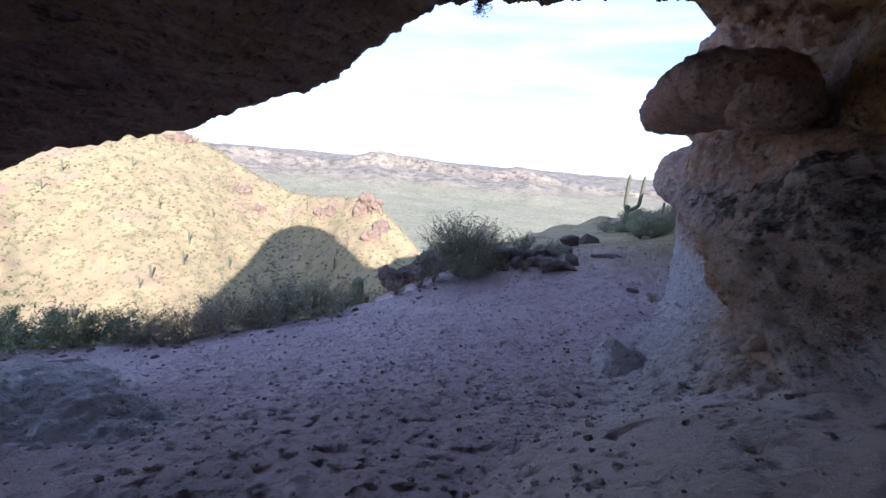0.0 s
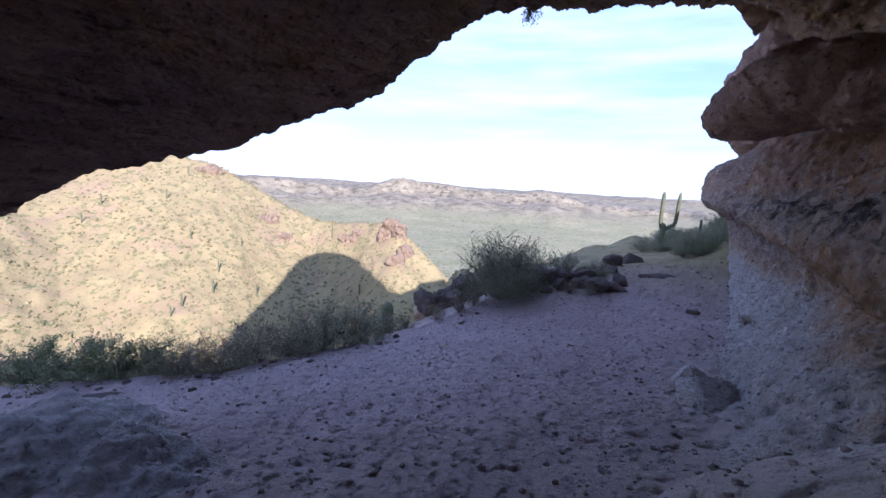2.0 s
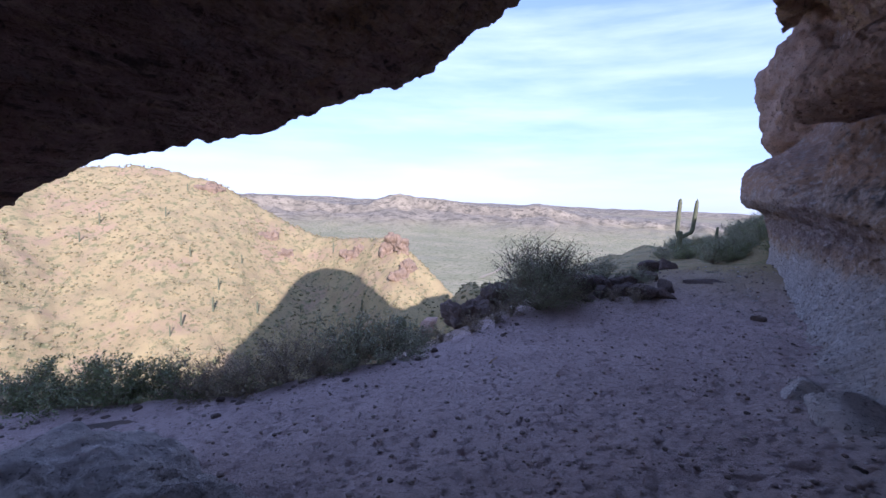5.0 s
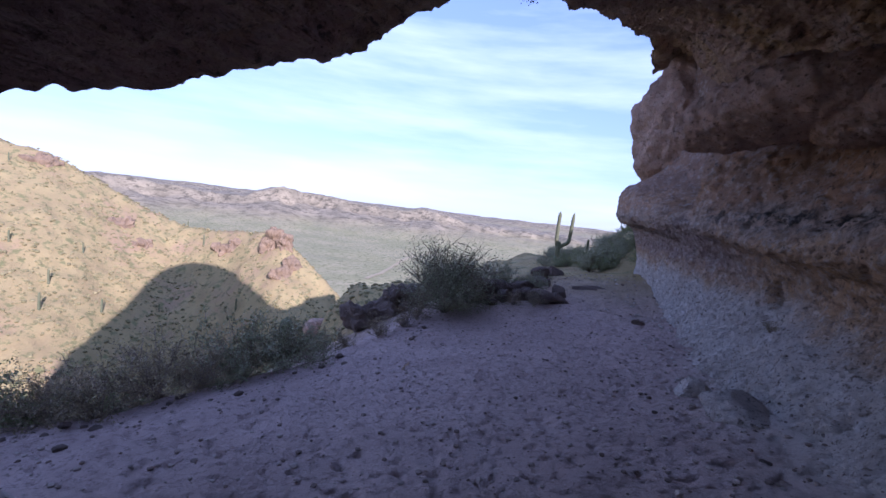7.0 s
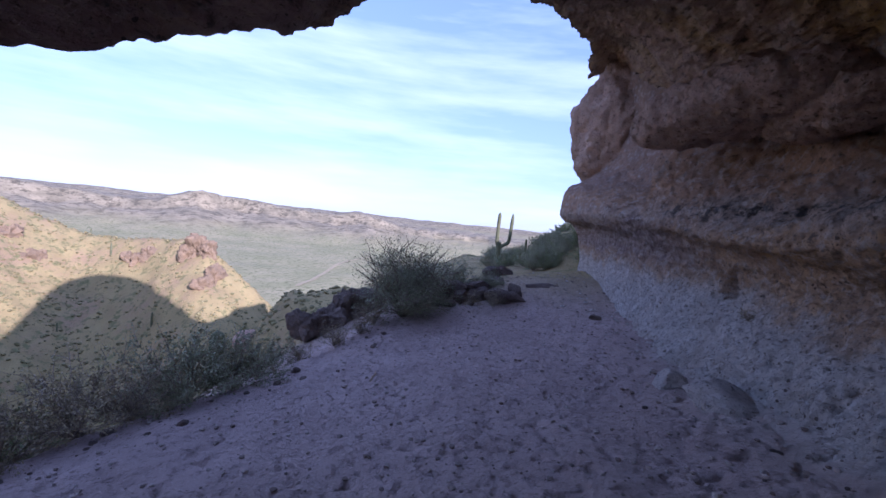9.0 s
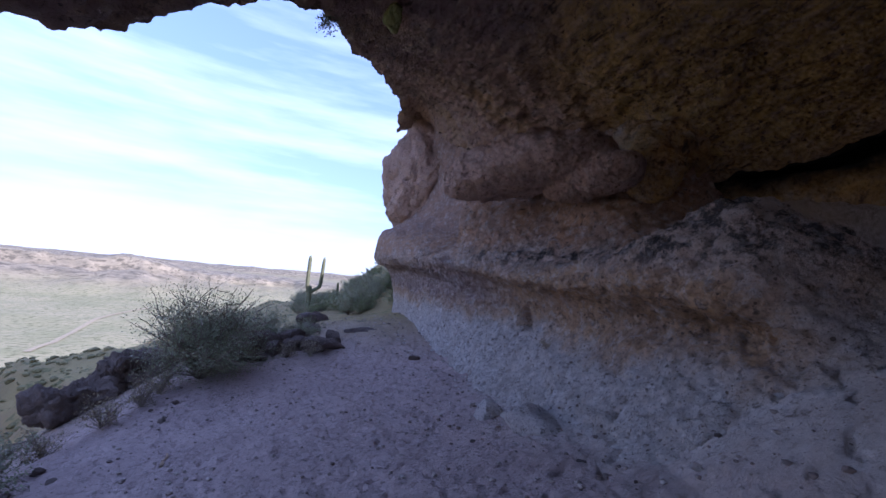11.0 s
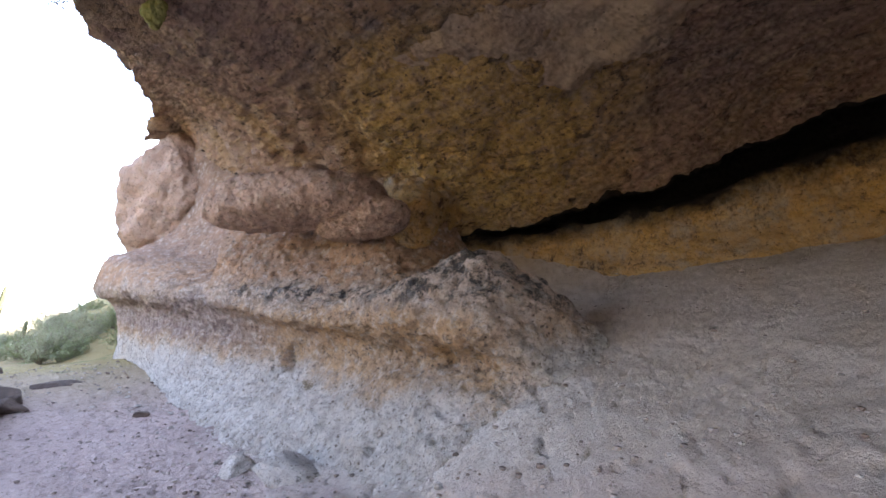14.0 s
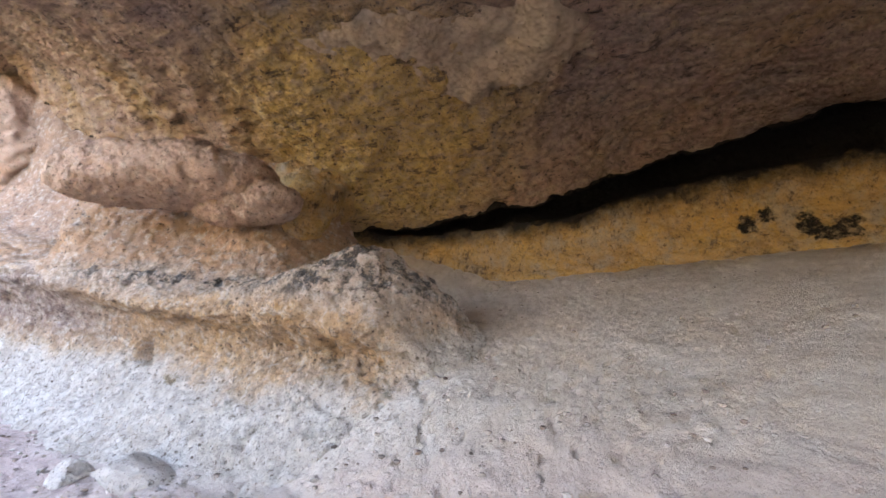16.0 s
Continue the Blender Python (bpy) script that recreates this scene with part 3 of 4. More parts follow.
# ---- roof ----
# the last four lip points are out of view, raised to let light in
LIP = ((11.0, 19.6, 7.7), (8.15, 15.95, 7.25), (7.3, 15.0, 7.0), (5.5, 13.2, 6.3), (3.7, 11.4, 5.55), (2.0, 9.85, 4.9), (0.9, 8.6, 4.36), (0.3, 8.15, 4.05), (-0.5, 8.35, 3.98),
       (-1.2, 8.14, 3.45), (-1.85, 7.78, 2.74), (-3.0, 7.15, 2.02), (-3.8, 6.7, 1.53), (-4.5, 6.33, 1.4), (-5.15, 5.96, 1.25), (-5.7, 5.66, 0.9), (-6.1, 5.44, 0.62), (-7.4, 4.8, 1.5), (-9.2, 3.3, 4.0), (-10.6, 0.5, 5.8), (-11.2, -3.5, 5.4))
BACK_TOP = ((16.5, 3.0, 7.7), (11, 1.3, 6.3), (9, 1.6, 5.2), (6, 2.0, 3.9), (4, 2.5, 3.2), (1.5, 3.5, 2.9), (0.4, 4.0, 2.85), (-0.65, 4.4, 2.95), (-2, 5.0, 3.4),
            (-3.24, 5.6, 3.85), (-5.3, 6.7, 5.05), (-8.2, 7.1, 5.85), (-11, 6.6, 6.2), (-13, 5.5, 6.2), (-14.0, 4.6, 6.1), (-14.8, 3.2, 5.9), (-15.5, 1.5, 5.5), (-16, -0.5, 5.0), (-16.2, -3, 4.4), (-16.4, -5.5, 3.8))


def roof_points(nu, nv):
    u = np.linspace(0, len(LIP) - 1, nu)
    lip = spline(np.arange(len(LIP)), np.array(LIP), u)
    back = spline(np.arange(len(BACK_TOP)), np.array(BACK_TOP), u)
    bxy = ORIGIN + back[:, :1] * ALONG + back[:, 1:2] * INTO
    back = np.concatenate([bxy, back[:, 2:]], 1)
    v = np.linspace(0, 1, nv)[None, :, None]
    arch = 4 * v * (1 - v)
    p = lip[:, None] * (1 - v) + back[:, None] * v
    p[..., 2] += 0.6 * arch[..., 0]
    return p, lip, back


def build_roof():
    nu, nv = 900, 300
    p, lip, back = roof_points(nu, nv)
    # past the joint the roof runs on into a low crevice, shaped to look dark
    away = back - lip
    away[:, 2] = 0
    away /= np.linalg.norm(away, axis=1)[:, None]
    deep = back[:, None] + away[:, None] * np.linspace(0.1, 3.6, 36)[None, :, None] + (np.linspace(0, 1, 36) ** 0.6 * 2.6)[None, :, None] * np.array((0, 0, 1.0))
    p = np.concatenate([p, deep], 1)
    q = roughen(p, ((2.2, 0.16), (0.7, 0.085), (0.24, 0.045), (0.11, 0.012)), 0.08, 0.2, 1, 0.03, 0.10)
    m = 60
    up = np.linspace(0, 1, m)[None, :, None]
    cx = lip[:, 0] * 1.25 + 3
    crown = np.stack([cx, lip[:, 1] * 0.4 - 5, 4 + 24.0 * np.exp(-np.abs((cx - 1.5) / 10.8) ** 2.8)], -1)
    face = lip[:, None] * (1 - up) + crown[:, None] * up
    bulge = (np.sin(np.pi * up[..., 0]) * 1.2)[..., None]
    face = face + bulge * np.array((-0.35, 0.8, 0.5))
    heel = back + away * 9.0
    heel[:, 2] = np.minimum(back[:, 2], 2) - 4
    rear = crown[:, None] * (1 - up) + heel[:, None] * up
    rear = rear + np.sin(np.pi * up) * np.array((0, -3.0, 4.0))
    face = roughen(np.concatenate([rear[:, ::-1][:, :-1], face[:, ::-1]], 1), ((3.0, 0.3), (0.9, 0.12)), 0, 1, 1)
    face[:, -1] = q[:, 0]
    allp = np.concatenate([face[:, :-1], q], 1)
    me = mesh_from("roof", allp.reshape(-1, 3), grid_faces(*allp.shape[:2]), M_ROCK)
    me.materials.append(M_SOOT_SHADE)
    # the crevice faces get the near-black colour, its deep shade included
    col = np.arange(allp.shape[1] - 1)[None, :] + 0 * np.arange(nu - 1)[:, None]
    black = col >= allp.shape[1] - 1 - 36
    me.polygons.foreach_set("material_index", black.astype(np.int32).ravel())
    return tagged(new("ceiling", me), "overhanging brown tuff roof of the rock shelter", "ceiling", kind="structure")


build_roof()


def build_back_wall():
    s = np.arange(-17, 5, 0.06)
    top = np.array(sorted(BACK_TOP))
    tw, tz = np.interp(s, top[:, 0], top[:, 1]), np.interp(s, top[:, 0], top[:, 2])
    bw, bz = np.interp(s, BACK_S, BACK_W), np.interp(s, BACK_S, BACK_Z)
    gap = np.interp(s, (-10, -8, -5.3, -3.2, -0.6, 1.5), (1.0, 0.92, 0.62, 0.38, 0.2, 0.1))
    v = np.linspace(-0.25, 1.0, 80)[None, :]
    w = bw[:, None] * (1 - v) + (tw[:, None] + 0.15) * v + 0.3 * np.sin(np.pi * np.clip(v, 0, 1))
    z = bz[:, None] * (1 - v) + (tz - gap)[:, None] * v
    # the slot above the wall, cut to darken the seam, runs on into the dark
    v2 = np.linspace(0.03, 1, 30)[None, :]
    w = np.concatenate([w, w[:, -1:] + 3.2 * v2], 1)
    z = np.concatenate([z, z[:, -1:] + 0.25 * np.sqrt(v2) * gap[:, None] + v2**4 * (0.8 * gap[:, None] + 2.8)], 1)
    xy = ORIGIN + s[:, None, None] * ALONG + w[..., None] * INTO
    p = np.concatenate([xy, z[..., None]], -1)
    p = roughen(p, ((1.8, 0.16), (0.6, 0.06), (0.2, 0.03)), 0.06, 0.2, -1, 0.015, 0.08)
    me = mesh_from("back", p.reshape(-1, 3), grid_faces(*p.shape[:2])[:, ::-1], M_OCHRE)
    # grows towards the roof seam: smoke stain plus shade put into the colour
    soot_shade = me.attributes.new("soot_shade", "FLOAT", "POINT")
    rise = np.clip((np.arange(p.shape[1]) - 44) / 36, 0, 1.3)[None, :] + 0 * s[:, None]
    soot_shade.data.foreach_set("value", rise.astype(np.float32).ravel())
    return tagged(new("wall_back", me), "smoke-stained ochre back wall of the rock shelter, shade painted in near its top", "rock wall", kind="structure")


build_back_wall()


def blob(name, centre, radii, turn, material, label, category, seed=0, amps=((1.0, 0.12), (0.35, 0.05), (0.12, 0.018)), fine=110, flat=0.0, parent=None, kind="", group="", rot=None):
    """A worn stone: a ball pressed to the radii, pushed about by noise. flat: how boxy it is."""
    th = np.linspace(0, 2 * np.pi, fine, endpoint=False)
    ph = np.linspace(0.02, np.pi - 0.02, fine // 2)
    T, F = np.meshgrid(th, ph, indexing="ij")
    n = np.stack([np.sin(F) * np.cos(T), np.sin(F) * np.sin(T), np.cos(F)], -1)
    if flat:
        n = n / (np.abs(n) ** (2 + 6 * flat)).sum(-1, keepdims=True) ** (1 / (2 + 6 * flat))
    p = n * np.array(radii)
    rm = np.array((rot or Euler((0, 0, radians(turn)))).to_matrix())
    p = p @ rm.T + np.array(centre)
    q = p.reshape(-1, 3) + seed * 31.7
    scale = min(radii)
    h = sum(height * fbm(q, size, 3) for size, height in amps)
    nn = n / np.linalg.norm(n, axis=-1, keepdims=True)
    nn = nn / np.array(radii)
    nn = (nn / np.linalg.norm(nn, axis=-1, keepdims=True)) @ rm.T
    p = p + nn * h.reshape(T.shape)[..., None]
    verts = p.reshape(-1, 3)
    nv = p.shape[1]
    faces = grid_faces(fine, nv, True)[:, ::-1]
    me = mesh_from(name, verts - np.array(centre), faces, material)
    bm = bmesh.new()
    bm.from_mesh(me)
    bmesh.ops.holes_fill(bm, edges=[e for e in bm.edges if e.is_boundary])
    for f in bm.faces:
        f.smooth = True
    bm.to_mesh(me)
    bm.free()
    ob = new(name, me)
    ob.location = centre
    return tagged(ob, label, category, group, kind)


def on_wall(s, w, z):
    a = ORIGIN + s * ALONG + w * INTO
    return (a[0], a[1], z)


WALL_TURN = math.degrees(math.atan2(ALONG[1], ALONG[0]))
FINE = ((1.0, 0.12), (0.35, 0.06), (0.12, 0.022))


def lofted(name, line, material, label, category, seed, amps, nu=220, nv=150):
    """A worn rock round a bent axis in the wall's frame; line: s, w, z and the half width and half height there."""
    k = np.asarray(line, float)
    u = np.linspace(0, 1, nu)
    q = spline(np.linspace(0, 1, len(k)), k, u)
    end = np.sqrt(np.clip(1 - np.abs(2 * u - 1) ** 7, 0, 1))
    axis = np.concatenate([wall_xy(q[:, 0], 0 * u) + q[:, 1:2] * INTO, q[:, 2:3]], 1)
    t = np.gradient(axis, axis=0)
    t /= np.linalg.norm(t, axis=1)[:, None]
    across = np.cross(t, (0, 0, 1.0)) + 1e-6
    across[np.abs(t[:, 2]) > 0.8] = (*INTO, 0)
    across /= np.linalg.norm(across, axis=1)[:, None]
    up = np.cross(across, t)
    a = np.linspace(0, 2 * np.pi, nv, endpoint=False)
    c, d = np.cos(a), np.sin(a)
    c, d = np.sign(c) * np.abs(c) ** 0.8, np.sign(d) * np.abs(d) ** 0.8
    p = axis[:, None] + (end * q[:, 3])[:, None, None] * c[None, :, None] * across[:, None] + (end * q[:, 4])[:, None, None] * d[None, :, None] * up[:, None]
    n = c[None, :, None] * across[:, None] + d[None, :, None] * up[:, None]
    flat = p.reshape(-1, 3) + seed * 31.7
    h = sum(height * fbm(flat, size, 3) for size, height in amps) - 0.06 * np.clip(fbm(flat + 40, 0.13, 2) - 0.25, 0, 1)
    p = p + n * (h.reshape(nu, nv) * np.sqrt(end)[:, None])[..., None]
    i, j = np.meshgrid(np.arange(nu - 1), np.arange(nv), indexing="ij")
    f = np.stack([i * nv + j, i * nv + (j + 1) % nv, (i + 1) * nv + (j + 1) % nv, (i + 1) * nv + j], -1).reshape(-1, 4)
    origin = axis[nu // 2]
    ob = new(name, mesh_from(name, p.reshape(-1, 3) - origin, f, material))
    ob.location = origin
    return tagged(ob, label, category)


WORN = ((0.9, 0.10), (0.4, 0.06), (0.14, 0.026), (0.07, 0.012))
lofted("mushroom_rock", ((4.0, -0.28, 2.56, 0.30, 0.22), (3.6, 0.05, 2.66, 0.55, 0.36), (2.9, 0.45, 2.76, 0.8, 0.44), (2.0, 0.75, 2.84, 0.9, 0.44), (1.1, 1.05, 2.78, 0.85, 0.42), (0.35, 1.3, 2.8, 0.6, 0.36)), M_KNOB, "rounded overhanging tuff knob with a rough cap", "rock", 1, WORN, 300, 190)
lofted("rock_lobe", ((2.2, 1.5, 2.4, 0.4, 0.22), (1.3, 1.35, 2.45, 0.5, 0.28), (0.5, 1.34, 2.5, 0.5, 0.3), (-0.1, 1.5, 2.52, 0.42, 0.27)), M_KNOB, "low rounded tuff lobe under the knob", "rock", 8, WORN, 180, 130)
lofted("rock_pillar", ((0.75, 2.45, 2.16, 0.28, 0.24), (0.8, 2.5, 2.5, 0.42, 0.4), (0.95, 2.75, 2.95, 0.6, 0.55), (1.2, 3.1, 3.5, 1.0, 0.9)), M_OCHRE, "short ochre rock pillar under the roof", "rock", 5, WORN, 140, 110)
blob("roof_boss", (2.8, 3.45, 5.18), (2.6, 1.3, 0.95), 80, M_PALE, "pale boss of rock hanging from the roof", "rock", 2, fine=260, flat=0.12, amps=((1.2, 0.25), (0.45, 0.1), (0.15, 0.04)))
blob("bulging_rock", on_wall(14.8, 1.6, 5.15), (2.9, 1.75, 2.6), WALL_TURN - 4, M_KNOB, "rounded brown rock bulge beyond the shelter", "rock", 3, amps=((1.5, 0.3), (0.5, 0.12), (0.15, 0.04)), fine=200)
blob("boulder", (-3.6, 3.8, -1.78), (2.1, 1.0, 0.62), 150, M_BOULDER, "low worn grey boulder beside the path", "boulder", 4, flat=0.1, amps=FINE, fine=240)


# ---- stones ----
def stone_mesh(name, seed, material, flat=0.65, rough=0.28):
    """A small angular stone about 1 across, its foot near z = 0."""
    bm = bmesh.new()
    bmesh.ops.create_icosphere(bm, subdivisions=3, radius=0.5)
    v = np.array([p.co for p in bm.verts])
    rnd = np.random.default_rng(seed)
    for _ in range(9):  # break it along flat faces
        n = rnd.normal(size=3)
        n /= np.linalg.norm(n)
        cut = rnd.uniform(0.2, 0.36)
        over = np.clip(v @ n - cut, 0, None)
        v -= over[:, None] * n * 0.92
    v *= 1 + rough * 0.4 * fbm(v + seed * 7, 0.45, 3)[:, None]
    v[:, 2] = v[:, 2] * flat + 0.2 * flat
    for p, c in zip(bm.verts, v):
        p.co = c
    me = bpy.data.meshes.new(name)
    bm.to_mesh(me)
    bm.free()
    me.materials.append(material)
    return me


STONES = [stone_mesh("stone", i, M_STONE) for i in range(7)]
PALE_STONES = [stone_mesh("stone", 20 + i, M_BOULDER, 0.7) for i in range(4)]


def stone(x, y, size, label, group="", kind_of=None, i=0, stretch=(1, 1, 1), turn=0.0, name="stone", sink=0.08, category="stone"):
    ob = new(name, (kind_of or STONES)[i % len(kind_of or STONES)])
    z = float(ground_height(np.array([x]), np.array([y]))[0])
    ob.matrix_world = pose(x, y, z - sink * size, 0, 0, turn) @ Matrix.Diagonal((size * stretch[0], size * stretch[1], size * stretch[2], 1))
    return tagged(ob, label, category, group)


stone(3.2, 6.2, 0.3, "pale angular stone at the foot of the wall", kind_of=PALE_STONES, i=0, turn=40)
stone(2.95, 6.72, 0.56, "pale rough stone on the dirt path", kind_of=PALE_STONES, i=1, turn=10)
stone(2.87, 5.75, 1.15, "broad pale rock half buried by the wall", kind_of=PALE_STONES, i=2, turn=70, stretch=(1.1, 0.9, 0.6), name="rock", category="rock")
stone(2.75, 4.72, 0.5, "grey lump of fallen rock by the wall", kind_of=PALE_STONES, i=3, turn=120, name="rock", category="rock")
stone(5.15, 10.75, 0.34, "dark rounded stone on the path", i=1)
stone(5.75, 13.7, 1.25, "flat reddish slab lying across the path", i=2, stretch=(1.15, 0.6, 0.32), turn=-8, name="rock_slab", category="slab")
stone(-6.1, 6.75, 1.15, "flat dark slab at the shelf's edge", i=3, stretch=(1.2, 0.45, 0.3), turn=22, name="rock_slab", category="slab")
_r = random.Random(5)
CLUSTER = ((1.75, 13.1, 0.75), (2.15, 13.5, 0.9), (2.5, 13.0, 0.6), (2.75, 13.7, 0.85), (3.1, 13.2, 0.7), (3.5, 12.7, 0.8), (3.95, 12.7, 0.7), (3.4, 13.7, 0.8), (2.0, 12.7, 0.45), (4.3, 13.2, 0.55), (4.5, 14.6, 0.8), (2.3, 14.2, 1.0), (5.1, 16.0, 0.9), (6.1, 17.2, 0.8))
for _i, (_x, _y, _s) in enumerate(CLUSTER):
    stone(_x, _y, _s * 1.15, "dark jagged rock in a heap beside the path", "heap of dark rocks", i=_i, turn=_r.uniform(0, 360), stretch=(1.05, 0.85, _r.uniform(0.95, 1.7)), name="rock", category="rock")
for _i in range(110):
    _s0, _w0 = _r.uniform(-2.5, 12), _r.gauss(0.1, 0.45)
    _p = on_wall(_s0, min(_w0, 0.6), 0)
    stone(_p[0], _p[1], _r.choice((0.04, 0.05, 0.07, 0.09, 0.13)), "small stone fallen from the wall", "stones along the wall", kind_of=PALE_STONES if _i % 3 else STONES, i=_i, turn=_r.uniform(0, 360))
for _i in range(70):
    _x = _r.uniform(-8, 4.5)
    _y = float(np.interp(_x, EDGE_X, EDGE_Y)) - abs(_r.gauss(0.1, 0.5))
    stone(_x, _y, _r.choice((0.06, 0.08, 0.11, 0.17)), "small dark stone at the shelf's edge", "stones along the edge", i=_i, turn=_r.uniform(0, 360))


def scatter_mesh(name, base, places, material, smooth=False):
    """Joins many turned and sized copies of a small mesh (verts, tris) into one."""
    v0, f0 = base
    n, k = len(places), len(v0)
    a = places[:, 4]
    c, s = np.cos(a)[:, None], np.sin(a)[:, None]
    x = v0[None, :, 0] * places[:, 3:4]
    y = v0[None, :, 1] * places[:, 3:4]
    z = v0[None, :, 2] * places[:, 5:6]
    v = np.stack([x * c - y * s + places[:, 0:1], x * s + y * c + places[:, 1:2], z + places[:, 2:3]], -1).reshape(-1, 3)
    f = (f0[None] + (np.arange(n) * k)[:, None, None]).reshape(-1, f0.shape[1])
    return mesh_from(name, v, f, material, smooth)


def small_base(seed, sub=1):
    bm = bmesh.new()
    bmesh.ops.create_icosphere(bm, subdivisions=sub, radius=0.5)
    bm.verts.ensure_lookup_table()
    v = np.array([p.co for p in bm.verts])
    f = np.array([[p.index for p in q.verts] for q in bm.faces])
    bm.free()
    v *= 1 + 0.5 * fbm(v + seed * 3.3, 0.5, 2)[:, None]
    return v, f


def gravel_material():
    k = Nodes("gravel")
    isle = k.t.nodes.new("ShaderNodeNewGeometry").outputs["Random Per Island"]
    col = k.mix(isle, (0.17, 0.125, 0.105), (0.46, 0.39, 0.345))
    return k.done(col, 0.92, k.bump(k.noise(60, 3, 0.7), 0.6, 0.01))


def build_gravel():
    g = np.random.default_rng(11)
    n = 9000
    x, y = g.uniform(-8.5, 8, n), g.uniform(0.2, 18, n)
    s, w = to_wall(x, y)
    keep = (w < 0.9) & (y < np.interp(x, EDGE_X, EDGE_Y) + 0.3)
    more = g.uniform(-7, -1, 420), g.uniform(0.3, 5.5, 420)
    xy = wall_xy(more[0], 0) + np.multiply.outer(more[1], INTO)
    x, y = np.concatenate([x[keep], xy[:, 0]]), np.concatenate([y[keep], xy[:, 1]])
    size = 0.012 + 0.05 * g.random(len(x)) ** 4 + 0.012 * g.random(len(x))
    z = ground_height(x, y) + 0.15 * size
    places = np.stack([x, y, z, size, g.uniform(0, 6.28, len(x)), size * 0.7], -1)
    me = scatter_mesh("gravel", small_base(2), places, gravel_material())
    return tagged(new("gravel", me), "loose small stones scattered over the dirt", "gravel", kind="stuff")


build_gravel()


# ---- plants ----
def leaf_material(name, a, b, rough=0.6):
    k = Nodes(name)
    isle = k.t.nodes.new("ShaderNodeNewGeometry").outputs["Random Per Island"]
    col = k.mix(isle, a, b)
    col = k.mix(k.rng(k.noise(1.6, 4, 0.6), 0.4, 0.65), col, tuple(0.6 * (p + q) / 2 for p, q in zip(a, b)))
    return k.done(col, rough)


M_LEAF = leaf_material("grey_green_leaf", (0.25, 0.27, 0.15), (0.40, 0.41, 0.26))
M_GREEN = leaf_material("green_leaf", (0.19, 0.23, 0.10), (0.32, 0.35, 0.18))
M_STRAW = leaf_material("dry_grass", (0.46, 0.39, 0.25), (0.34, 0.28, 0.17), 0.8)
M_TWIG = leaf_material("twig_bark", (0.22, 0.175, 0.135), (0.34, 0.28, 0.22), 0.9)
M_HILL_BUSH = leaf_material("hill_shrub", (0.19, 0.175, 0.08), (0.33, 0.28, 0.14), 0.9)


def tube(points, r0, r1, sides=4):
    """Vertices and quads of a tapered tube along points."""
    p = np.asarray(points, float)
    n = len(p)
    t = np.gradient(p, axis=0)
    t /= np.linalg.norm(t, axis=1)[:, None]
    ref = np.array((0.3, 0.9, 0.2))
    a = np.cross(t, ref)
    a /= np.linalg.norm(a, axis=1)[:, None]
    c = np.cross(t, a)
    ang = np.linspace(0, 2 * np.pi, sides, endpoint=False)
    rad = np.linspace(r0, r1, n)[:, None, None]
    ring = p[:, None] + rad * (np.cos(ang)[None, :, None] * a[:, None] + np.sin(ang)[None, :, None] * c[:, None])
    i, j = np.meshgrid(np.arange(n - 1), np.arange(sides), indexing="ij")
    q = np.stack([i * sides + j, i * sides + (j + 1) % sides, (i + 1) * sides + (j + 1) % sides, (i + 1) * sides + j], -1).reshape(-1, 4)
    return ring.reshape(-1, 3), q


